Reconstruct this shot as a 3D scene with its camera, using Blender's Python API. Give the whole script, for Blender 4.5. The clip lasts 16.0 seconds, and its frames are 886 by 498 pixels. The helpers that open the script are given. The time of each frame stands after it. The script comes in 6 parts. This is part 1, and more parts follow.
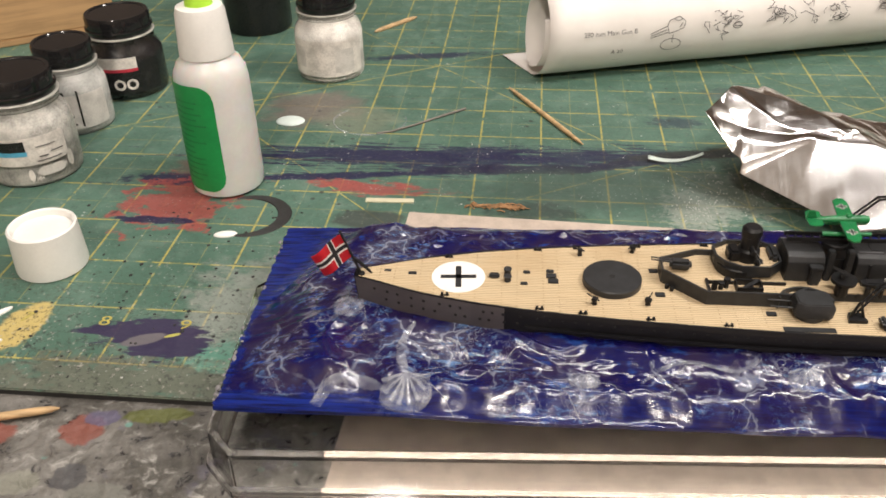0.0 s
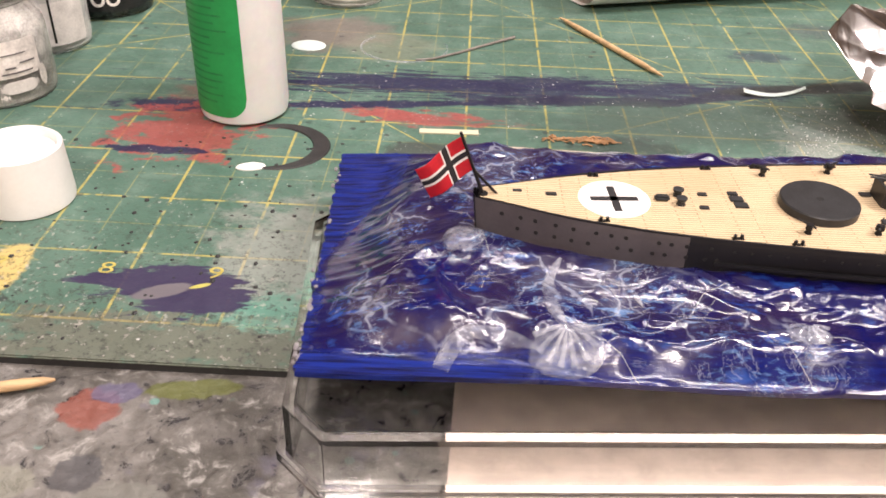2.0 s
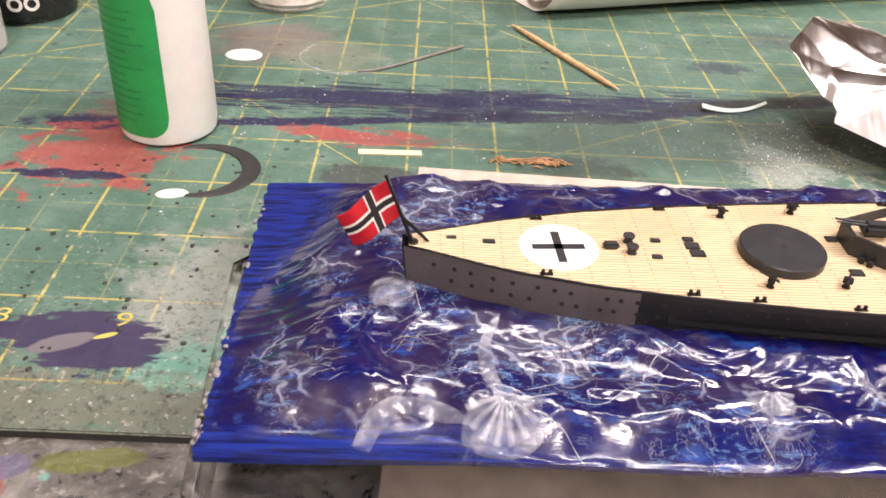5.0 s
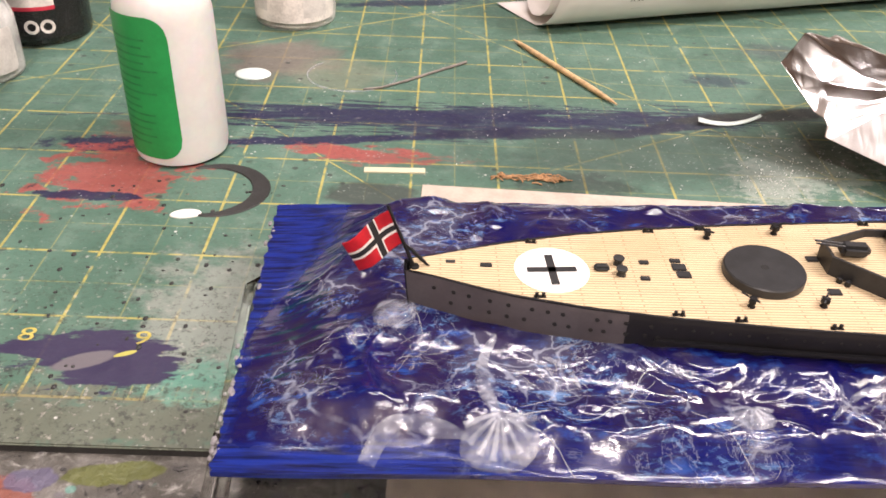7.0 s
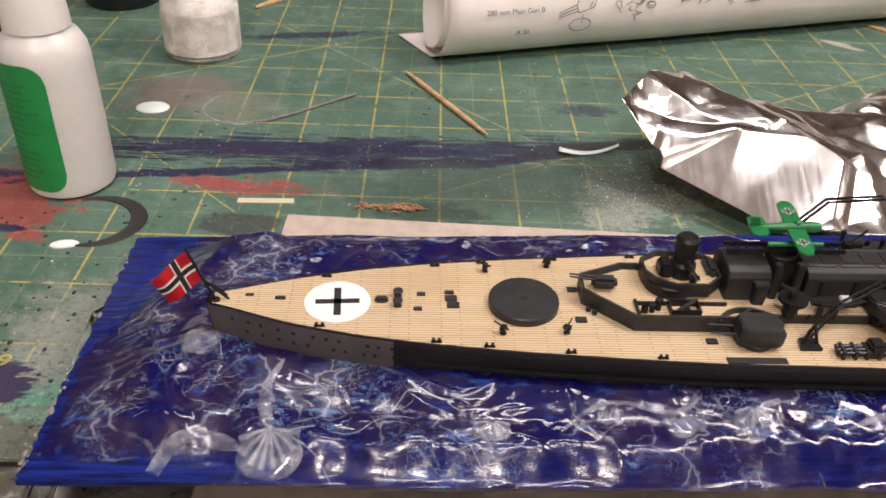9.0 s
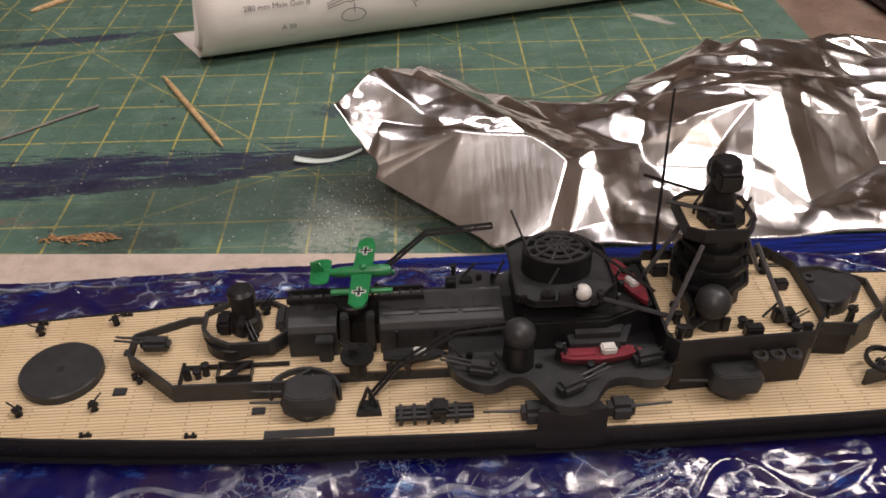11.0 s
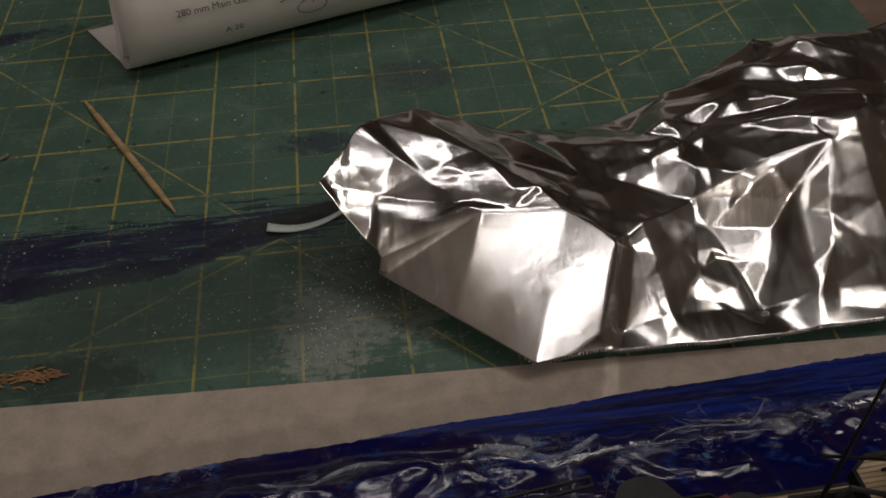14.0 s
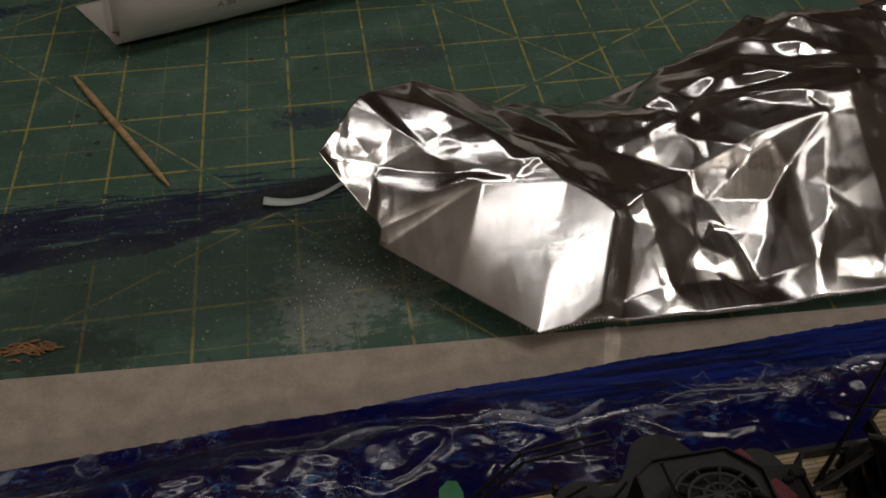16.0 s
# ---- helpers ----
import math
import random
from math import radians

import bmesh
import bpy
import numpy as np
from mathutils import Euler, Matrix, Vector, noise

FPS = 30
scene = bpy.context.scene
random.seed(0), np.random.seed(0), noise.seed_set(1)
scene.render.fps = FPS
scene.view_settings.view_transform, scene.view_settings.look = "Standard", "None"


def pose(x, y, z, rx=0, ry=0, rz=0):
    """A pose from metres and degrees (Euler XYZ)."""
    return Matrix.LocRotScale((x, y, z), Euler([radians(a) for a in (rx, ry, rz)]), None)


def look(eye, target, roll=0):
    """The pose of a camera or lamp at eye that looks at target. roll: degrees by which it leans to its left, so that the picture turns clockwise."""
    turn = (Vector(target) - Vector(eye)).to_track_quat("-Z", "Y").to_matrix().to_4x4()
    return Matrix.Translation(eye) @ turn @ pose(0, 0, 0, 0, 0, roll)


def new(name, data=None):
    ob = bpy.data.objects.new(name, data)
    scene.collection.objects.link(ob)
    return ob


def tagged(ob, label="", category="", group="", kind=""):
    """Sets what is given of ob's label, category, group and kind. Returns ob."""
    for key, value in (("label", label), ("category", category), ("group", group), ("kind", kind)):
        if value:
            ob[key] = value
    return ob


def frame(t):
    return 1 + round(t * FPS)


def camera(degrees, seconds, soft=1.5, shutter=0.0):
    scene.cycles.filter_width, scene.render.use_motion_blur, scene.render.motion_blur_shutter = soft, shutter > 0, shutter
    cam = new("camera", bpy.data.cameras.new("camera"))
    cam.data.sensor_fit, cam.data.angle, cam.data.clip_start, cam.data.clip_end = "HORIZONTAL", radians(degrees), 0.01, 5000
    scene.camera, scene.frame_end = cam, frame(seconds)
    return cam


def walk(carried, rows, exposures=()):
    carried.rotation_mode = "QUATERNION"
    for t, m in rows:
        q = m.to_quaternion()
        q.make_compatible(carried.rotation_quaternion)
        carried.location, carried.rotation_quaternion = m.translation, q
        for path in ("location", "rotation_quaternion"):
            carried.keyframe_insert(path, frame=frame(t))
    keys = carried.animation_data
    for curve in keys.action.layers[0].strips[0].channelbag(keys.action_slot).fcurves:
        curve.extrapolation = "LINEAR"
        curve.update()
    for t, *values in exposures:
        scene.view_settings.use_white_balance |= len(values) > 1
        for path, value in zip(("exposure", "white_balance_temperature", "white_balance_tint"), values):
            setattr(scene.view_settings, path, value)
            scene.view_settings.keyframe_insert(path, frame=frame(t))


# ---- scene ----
from mathutils.geometry import delaunay_2d_cdt

cam = camera(53.80, 16.0, soft=1.7)
PATH = [
    (0, (0.04527, -0.25679, 0.16625), (0.01786, -0.00906, -0.00072), -1.13),
    (0.5, (0.01789, -0.24045, 0.15207), (0.00179, 0.00638, -0.01768), 0.40),
    (1, (0.01206, -0.23667, 0.13642), (0.00104, 0.01026, -0.03358), 1.26),
    (1.5, (0.00389, -0.23359, 0.12473), (-0.00389, 0.01375, -0.04487), 1.87),
    (2, (-0.00015, -0.21972, 0.12013), (-0.00567, 0.02842, -0.04839), 2.11),
    (2.5, (-0.00569, -0.20241, 0.11303), (-0.00642, 0.04596, -0.05524), 2.52),
    (3, (-0.00829, -0.19679, 0.11004), (-0.00647, 0.05139, -0.05850), 2.73),
    (3.5, (-0.00911, -0.19785, 0.11180), (-0.00527, 0.05015, -0.05695), 3.02),
    (4, (-0.00328, -0.19861, 0.11423), (0.00293, 0.04871, -0.05545), 3.32),
    (4.5, (0.00119, -0.19807, 0.11644), (0.00755, 0.04890, -0.05375), 3.31),
    (5, (0.00575, -0.19902, 0.11970), (0.01243, 0.04757, -0.05102), 3.43),
    (7.5, (0.00829, -0.20794, 0.12944), (0.01121, 0.03820, -0.04206), 2.31),
    (8, (0.01326, -0.21574, 0.13103), (0.01657, 0.03076, -0.03992), 2.33),
    (8.5, (0.02492, -0.21756, 0.14200), (0.02883, 0.02920, -0.02857), 2.40),
    (9, (0.04788, -0.21860, 0.14882), (0.05258, 0.02807, -0.02186), 2.26),
    (9.5, (0.07887, -0.21185, 0.14340), (0.08470, 0.03476, -0.02732), 1.59),
    (10, (0.10031, -0.19943, 0.14159), (0.10688, 0.04417, -0.03338), 0.43),
    (10.2, (0.10690, -0.19663, 0.14238), (0.11414, 0.04650, -0.03321), 0.55),
    (12.3, (0.16204, -0.16385, 0.17112), (0.16903, 0.06278, -0.02533), -3.75),
    (12.5, (0.15165, -0.14822, 0.17420), (0.16055, 0.07476, -0.02631), -3.58),
    (13, (0.14114, -0.12317, 0.16962), (0.15806, 0.09006, -0.04073), -2.55),
    (13.5, (0.12977, -0.11204, 0.16720), (0.15152, 0.09514, -0.04868), -1.78),
    (14, (0.12002, -0.11247, 0.16691), (0.14495, 0.09311, -0.05015), -1.13),
    (14.5, (0.11423, -0.11647, 0.16446), (0.14434, 0.08747, -0.05349), -0.02),
    (15, (0.11518, -0.11449, 0.16549), (0.14677, 0.08890, -0.05277), 0.26),
    (15.5, (0.11145, -0.11287, 0.16568), (0.14459, 0.09027, -0.05258), 0.62),
    (16, (0.11367, -0.11539, 0.16248), (0.14664, 0.08786, -0.05570), 0.46),
]

# ---- light ----
EXPOSURES = [(t, stops, 6500, tint) for t, stops, tint in (
    (0, -0.4, 9), (0.5, 0.1, 10), (1.5, 0.15, 16), (3.5, 0.08, 20), (5, 0.25, 20), (7.5, 0.08, 18), (9, -0.5, 18), (10.2, -0.4, 17), (12.3, -2.4, 17), (13, -2.5, 13), (14, -2.8, 11), (16, -2.9, 9))]
walk(cam, [(t, look(eye, target, roll)) for t, eye, target, roll in PATH], EXPOSURES)

world = bpy.data.worlds.new("room_air")
scene.world = world
world.use_nodes = True
world.node_tree.nodes["Background"].inputs[0].default_value = (1.0, 0.86, 0.72, 1)
world.node_tree.nodes["Background"].inputs[1].default_value = 0.12


def lamp(name, eye, target, sx, sy, watts, colour):
    d = bpy.data.lights.new(name, "AREA")
    d.shape, d.size, d.size_y, d.energy, d.color = "RECTANGLE", sx, sy, watts, colour
    ob = new(name, d)
    ob.matrix_world = look(eye, target)
    return ob


lamp("ceiling_tube", (0.32, -0.44, 1.60), (-0.06, 0.0, 0), 0.95, 0.07, 12.5, (1.0, 0.94, 0.90))
lamp("ceiling_tube", (0.16, 0.50, 1.60), (0.04, 0.1, 0), 0.95, 0.06, 13, (1.0, 0.94, 0.90))
# unseen area light added at the right to balance the brightness
lamp("side_fill", (0.66, -0.04, 0.84), (0.05, 0.05, 0), 0.14, 0.30, 8.5, (1.0, 0.91, 0.82))
# unseen point light added in front, lifts south faces, ceiling and foil reflections
fill_light = bpy.data.lights.new("front_fill", "POINT")
fill_light.energy, fill_light.shadow_soft_size, fill_light.color = 54, 0.06, (1.0, 0.90, 0.80)
new("front_fill", fill_light).location = (-0.05, -1.15, 1.15)

# ---- materials ----
I = 0.0254
MM = 0.001


class Net:
    """Small helper round a node tree."""

    def __init__(self, name):
        self.m = bpy.data.materials.new(name)
        self.m.use_nodes = True
        self.t = self.m.node_tree
        self.b = self.t.nodes["Principled BSDF"]
        self.pos = self.t.nodes.new("ShaderNodeTexCoord").outputs["Object"]

    def put(self, sock, v):
        if hasattr(v, "is_output"):
            self.t.links.new(v, sock)
        elif isinstance(v, (tuple, list)) and len(v) == 3 and sock.type == "RGBA":
            sock.default_value = (*v, 1)
        else:
            sock.default_value = v

    def math(self, op, a, b=0.0, c=0.0):
        n = self.t.nodes.new("ShaderNodeMath")
        n.operation = op
        for k, v in enumerate((a, b, c)):
            self.put(n.inputs[k], v)
        return n.outputs[0]

    def noise(self, size, detail=4, rough=0.55, vec=None, stretch=None, distort=0.0):
        n = self.t.nodes.new("ShaderNodeTexNoise")
        v = vec or self.pos
        if stretch:
            mp = self.t.nodes.new("ShaderNodeMapping")
            self.put(mp.inputs["Vector"], v)
            mp.inputs["Scale"].default_value = stretch
            v = mp.outputs[0]
        self.put(n.inputs["Vector"], v)
        n.inputs["Scale"].default_value = 1 / size
        n.inputs["Detail"].default_value, n.inputs["Roughness"].default_value = detail, rough
        n.inputs["Distortion"].default_value = distort
        return n.outputs["Fac"]

    def voronoi(self, size, feature="F1", metric="EUCLIDEAN", turn=0.0):
        n = self.t.nodes.new("ShaderNodeTexVoronoi")
        n.feature, n.distance = feature, metric
        mp = self.t.nodes.new("ShaderNodeMapping")
        self.put(mp.inputs["Vector"], self.pos)
        mp.inputs["Rotation"].default_value = (0, 0, turn)
        self.put(n.inputs["Vector"], mp.outputs[0])
        n.inputs["Scale"].default_value = 1 / size
        return n.outputs["Distance"]

    def ramp(self, f, lo, hi, a=0.0, b=1.0):
        n = self.t.nodes.new("ShaderNodeMapRange")
        n.interpolation_type = "SMOOTHSTEP"
        for k, v in zip(("Value", "From Min", "From Max", "To Min", "To Max"), (f, lo, hi, a, b)):
            self.put(n.inputs[k], v)
        return n.outputs[0]

    def mix(self, f, a, b):
        n = self.t.nodes.new("ShaderNodeMix")
        n.data_type = "RGBA"
        self.put(n.inputs[0], f), self.put(n.inputs[6], a), self.put(n.inputs[7], b)
        return n.outputs[2]

    def xyz(self, v=None):
        n = self.t.nodes.new("ShaderNodeSeparateXYZ")
        self.put(n.inputs[0], v or self.pos)
        return n.outputs

    def bump(self, h, metres, strength=1.0):
        n = self.t.nodes.new("ShaderNodeBump")
        n.inputs["Strength"].default_value, n.inputs["Distance"].default_value = strength, metres
        self.put(n.inputs["Height"], h)
        self.t.links.new(n.outputs[0], self.b.inputs["Normal"])

    def set(self, **kw):
        for k, v in kw.items():
            self.put(self.b.inputs[k.replace("_", " ")], v)
        return self.m

    def blot(self, colour, x, y, cx, cy, rx, ry, turn, tint, ragged=0.5, size=0.006, full=1.0, edge=0.12, grain=(1, 1.6, 1)):
        """Lay a stain of that colour, an uneven patch round (cx, cy), over a colour."""
        c, s = math.cos(radians(turn)), math.sin(radians(turn))
        dx, dy = self.math("SUBTRACT", x, cx), self.math("SUBTRACT", y, cy)
        u = self.math("DIVIDE", self.math("ADD", self.math("MULTIPLY", dx, c), self.math("MULTIPLY", dy, s)), rx)
        v = self.math("DIVIDE", self.math("SUBTRACT", self.math("MULTIPLY", dy, c), self.math("MULTIPLY", dx, s)), ry)
        d = self.math("SQRT", self.math("ADD", self.math("MULTIPLY", u, u), self.math("MULTIPLY", v, v)))
        n = self.noise(size, 5, 0.65, stretch=grain)
        d = self.math("ADD", d, self.math("MULTIPLY", self.math("SUBTRACT", n, 0.5), ragged * 3))
        return self.mix(self.ramp(d, 1 - edge, 1 + edge, full, 0.0), colour, tint)


def plain(name, colour, rough=0.5, metal=0.0, vary=0.25, size=0.004, relief=0.00005, **kw):
    """A painted or moulded surface with mottling at two scales and fine relief."""
    n = Net(name)
    a, b = n.noise(size), n.noise(size / 9, 3)
    f = n.math("ADD", n.math("MULTIPLY", a, 0.65), n.math("MULTIPLY", b, 0.35))
    lo, hi = tuple(c * (1 - vary) for c in colour), tuple(min(1, c * (1 + vary)) for c in colour)
    n.bump(f, relief)
    return n.set(Base_Color=n.mix(n.ramp(f, 0.3, 0.7), lo, hi), Roughness=n.ramp(b, 0.3, 0.7, rough * 0.85, min(1, rough * 1.15)), Metallic=metal, **kw)


def mat_cutting():
    n = Net("cutting_mat_green")
    x, y, _ = n.xyz()
    big, mid, fine = n.noise(0.05), n.noise(0.009, 6), n.noise(0.0012, 3)
    col = n.mix(n.ramp(big, 0.3, 0.7), (0.062, 0.128, 0.095), (0.082, 0.160, 0.122))
    col = n.mix(n.ramp(mid, 0.5, 0.75, 0, 0.35), col, (0.17, 0.25, 0.20))
    # printed grid: inches strong, half inches faint, two slanted guides
    u, v = n.math("DIVIDE", x, I), n.math("DIVIDE", y, I)

    def line(c, w):
        d = n.math("ABSOLUTE", n.math("SUBTRACT", n.math("FRACT", n.math("ADD", c, 200.5)), 0.5))
        return n.ramp(d, w * 0.6, w * 1.2, 1, 0)

    worn = n.ramp(n.noise(0.008, 6, 0.7), 0.36, 0.52)
    inside = n.math("MULTIPLY", n.ramp(v, -3.03, -2.99), n.ramp(u, 11.5, 11.6, 1, 0))
    inner = n.math("MULTIPLY", n.ramp(v, -2.03, -1.99), n.ramp(u, 11.0, 11.04, 1, 0))
    half = n.math("MAXIMUM", line(n.math("MULTIPLY", u, 2), 0.018), line(n.math("MULTIPLY", v, 2), 0.018))
    full = n.math("MAXIMUM", line(u, 0.016), line(v, 0.016))
    slant = n.math("MULTIPLY", line(n.math("DIVIDE", n.math("ADD", u, v), 6), 0.0028), n.ramp(v, 0, 0.05))
    slant2 = n.math("MULTIPLY", line(n.math("DIVIDE", n.math("SUBTRACT", n.math("MULTIPLY", u, 0.577), v), 6), 0.0028), n.ramp(v, 0.9, 1.0))
    first = n.math("LESS_THAN", n.math("ABSOLUTE", n.math("ADD", v, 3.0)), 0.014)
    tick = n.math("MULTIPLY", line(n.math("MULTIPLY", u, 8), 0.06), n.math("MULTIPLY", n.ramp(v, -3.0, -2.99), n.ramp(v, -2.85, -2.84, 1, 0)))
    upright = n.math("MULTIPLY", line(u, 0.016), inside)
    yel = n.math("MAXIMUM", n.math("MULTIPLY", n.math("MAXIMUM", full, n.math("MAXIMUM", slant, slant2)), inner), n.math("MULTIPLY", n.math("MULTIPLY", half, inner), 0.34))
    yel = n.math("MAXIMUM", yel, n.math("MAXIMUM", n.math("MAXIMUM", first, upright), n.math("MULTIPLY", tick, 0.5)))
    col = n.mix(n.math("MULTIPLY", n.math("MULTIPLY", yel, worn), 0.58), col, (0.58, 0.47, 0.09))
    navy, red, grey, black = (0.012, 0.013, 0.050), (0.30, 0.065, 0.06), (0.30, 0.30, 0.28), (0.02, 0.022, 0.024)
    tan = (0.34, 0.30, 0.25)
    # paint stains, and darker patches where noted
    col = n.blot(col, x, y, -0.004, 0.0575, 0.066, 0.0075, 3, navy, 1.9, 0.0042, 0.9, 0.12, (0.22, 2.6, 1))
    col = n.blot(col, x, y, -0.020, 0.0560, 0.040, 0.0045, 3, navy, 1.0, 0.008, 0.8, 0.2, (0.35, 2.0, 1))
    col = n.blot(col, x, y, 0.050, 0.0570, 0.060, 0.0075, 7, navy, 1.9, 0.0036, 0.85, 0.12, (0.22, 2.6, 1))
    col = n.blot(col, x, y, -0.030, 0.0380, 0.075, 0.0026, 7.5, navy, 0.8, 0.006, 0.97, 0.2, (0.5, 1.5, 1))
    col = n.blot(col, x, y, 0.040, 0.0480, 0.045, 0.0036, 5, (0.012, 0.012, 0.040), 0.6, 0.006, 1.0, 0.2, (0.5, 1.5, 1))
    col = n.blot(col, x, y, 0.085, 0.0555, 0.030, 0.0032, 17, (0.012, 0.012, 0.040), 0.6, 0.006, 1.0, 0.2, (0.5, 1.5, 1))
    col = n.blot(col, x, y, -0.090, 0.0310, 0.020, 0.0045, 4, navy, 0.9, 0.006, 0.95, 0.2)
    col = n.blot(col, x, y, 0.125, 0.068, 0.045, 0.004, 12, black, 0.5, 0.008, 0.9, 0.3)
    col = n.blot(col, x, y, -0.085, 0.012, 0.018, 0.017, 20, red, 1.3, 0.009, 0.85, 0.18)
    col = n.blot(col, x, y, -0.080, 0.043, 0.014, 0.010, 0, (0.20, 0.08, 0.07), 0.8, 0.010, 0.6, 0.4)
    col = n.blot(col, x, y, -0.016, 0.0300, 0.025, 0.0046, -5, red, 1.1, 0.007, 0.9, 0.2, (0.5, 1.5, 1))
    col = n.blot(col, x, y, -0.088, 0.001, 0.015, 0.0022, 0, navy, 0.6, 0.004, 0.95)
    col = n.blot(col, x, y, -0.056, -0.083, 0.060, 0.010, 1, (0.13, 0.115, 0.09), 1.2, 0.006, 0.65, 0.35)
    col = n.blot(col, x, y, -0.040, -0.048, 0.018, 0.022, 10, grey, 0.9, 0.009, 0.55, 0.4)
    col = n.blot(col, x, y, -0.040, -0.070, 0.012, 0.006, 0, (0.11, 0.30, 0.23), 1.2, 0.005, 0.6, 0.4)
    col = n.blot(col, x, y, -0.107, -0.0625, 0.0068, 0.012, -14, (0.52, 0.41, 0.15), 0.25, 0.006, 0.95)
    col = n.blot(col, x, y, -0.053, 0.100, 0.020, 0.017, 0, (0.16, 0.13, 0.115), 0.7, 0.012, 0.8, 0.35)
    col = n.blot(col, x, y, -0.028, 0.088, 0.016, 0.014, 0, (0.21, 0.22, 0.16), 0.4, 0.010, 0.45, 0.3)
    col = n.blot(col, x, y, -0.010, 0.165, 0.030, 0.0035, 10, navy, 0.8, 0.008, 0.8, 0.3)
    col = n.blot(col, x, y, 0.122, 0.033, 0.018, 0.016, 0, (0.36, 0.38, 0.34), 1.3, 0.0035, 0.45, 0.3)
    col = n.blot(col, x, y, 0.106, 0.021, 0.010, 0.014, 0, (0.40, 0.42, 0.38), 1.3, 0.0025, 0.5, 0.3)
    # broad soft-edged patch of darker mat green by the foil
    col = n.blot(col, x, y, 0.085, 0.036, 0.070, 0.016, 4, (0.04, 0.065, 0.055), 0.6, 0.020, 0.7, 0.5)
    col = n.blot(col, x, y, 0.050, 0.016, 0.016, 0.006, 0, black, 0.9, 0.006, 0.6, 0.4)
    col = n.blot(col, x, y, 0.108, 0.095, 0.010, 0.005, 0, navy, 0.9, 0.005, 0.6, 0.4)
    col = n.blot(col, x, y, 0.140, 0.125, 0.014, 0.008, 0, (0.05, 0.06, 0.07), 0.9, 0.006, 0.6, 0.4)
    col = n.blot(col, x, y, 0.238, 0.175, 0.010, 0.0025, -40, (0.5, 0.45, 0.4), 0.6, 0.006, 0.7, 0.4)
    # shadow beside the card's far corner, painted into the mat colour
    col = n.blot(col, x, y, -0.011, 0.007, 0.013, 0.0065, 0, (0.045, 0.055, 0.05), 0.25, 0.008, 0.85, 0.15)
    # splashes and scuffs
    sp = n.math("MULTIPLY", n.ramp(n.voronoi(0.0075), 0.10, 0.16, 1, 0), n.ramp(n.noise(0.03), 0.5, 0.6))
    col = n.mix(n.math("MULTIPLY", sp, 0.8), col, (0.03, 0.035, 0.035))
    sp2 = n.math("MULTIPLY", n.ramp(n.voronoi(0.0041), 0.07, 0.12, 1, 0), n.ramp(n.noise(0.025, 3), 0.52, 0.62))
    col = n.mix(n.math("MULTIPLY", sp2, 0.75), col, (0.62, 0.62, 0.60))
    sp3 = n.math("MULTIPLY", n.ramp(n.voronoi(0.0017), 0.10, 0.17, 1, 0), n.ramp(n.noise(0.012, 4), 0.46, 0.60))
    col = n.mix(n.math("MULTIPLY", sp3, 0.55), col, (0.42, 0.46, 0.43))
    drip = n.math("MULTIPLY", n.ramp(n.noise(0.0045, 5, 0.7, stretch=(1.3, 0.7, 1)), 0.64, 0.70), n.ramp(n.noise(0.045, 3), 0.48, 0.60))
    col = n.mix(n.math("MULTIPLY", drip, 0.85), col, (0.016, 0.020, 0.035))
    grime = n.ramp(n.noise(0.0016, 6, 0.75), 0.50, 0.36)
    low = n.ramp(n.math("ADD", y, n.math("MULTIPLY", n.noise(0.02, 3), 0.03)), 0.0, -0.05)
    col = n.mix(n.math("MULTIPLY", grime, n.math("ADD", 0.3, n.math("MULTIPLY", low, 0.45))), col, (0.035, 0.04, 0.035))
    chips = n.ramp(n.noise(0.0022, 6, 0.7), 0.58, 0.66)
    col = n.mix(n.math("MULTIPLY", chips, n.math("ADD", 0.12, n.math("MULTIPLY", low, 0.45))), col, (0.42, 0.40, 0.36))
    scuff = n.ramp(n.noise(0.004, 6, 0.75, stretch=(1, 3, 1)), 0.62, 0.72)
    col = n.mix(n.math("MULTIPLY", scuff, 0.35), col, (0.40, 0.44, 0.40))
    # the broad dark violet smear with a grey scrape in it
    violet = (0.030, 0.022, 0.062)
    col = n.blot(col, x, y, -0.0690, -0.0612, 0.0180, 0.0050, 5, violet, 0.75, 0.0050, 0.97, 0.12, (0.5, 1.8, 1))
    col = n.blot(col, x, y, -0.0585, -0.0665, 0.0120, 0.0066, 14, violet, 0.85, 0.0045, 0.97, 0.12, (0.5, 1.8, 1))
    col = n.blot(col, x, y, -0.0665, -0.0652, 0.0068, 0.0024, 24, (0.13, 0.12, 0.135), 0.15, 0.006, 1.0)
    col = n.blot(col, x, y, -0.0585, -0.0626, 0.0024, 0.0007, 24, (0.40, 0.38, 0.09), 0.2, 0.003, 1.0)
    n.bump(n.math("ADD", n.math("MULTIPLY", mid, 0.7), n.math("MULTIPLY", fine, 0.3)), 0.00035, 0.7)
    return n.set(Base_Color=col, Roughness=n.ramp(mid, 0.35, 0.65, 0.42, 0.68))


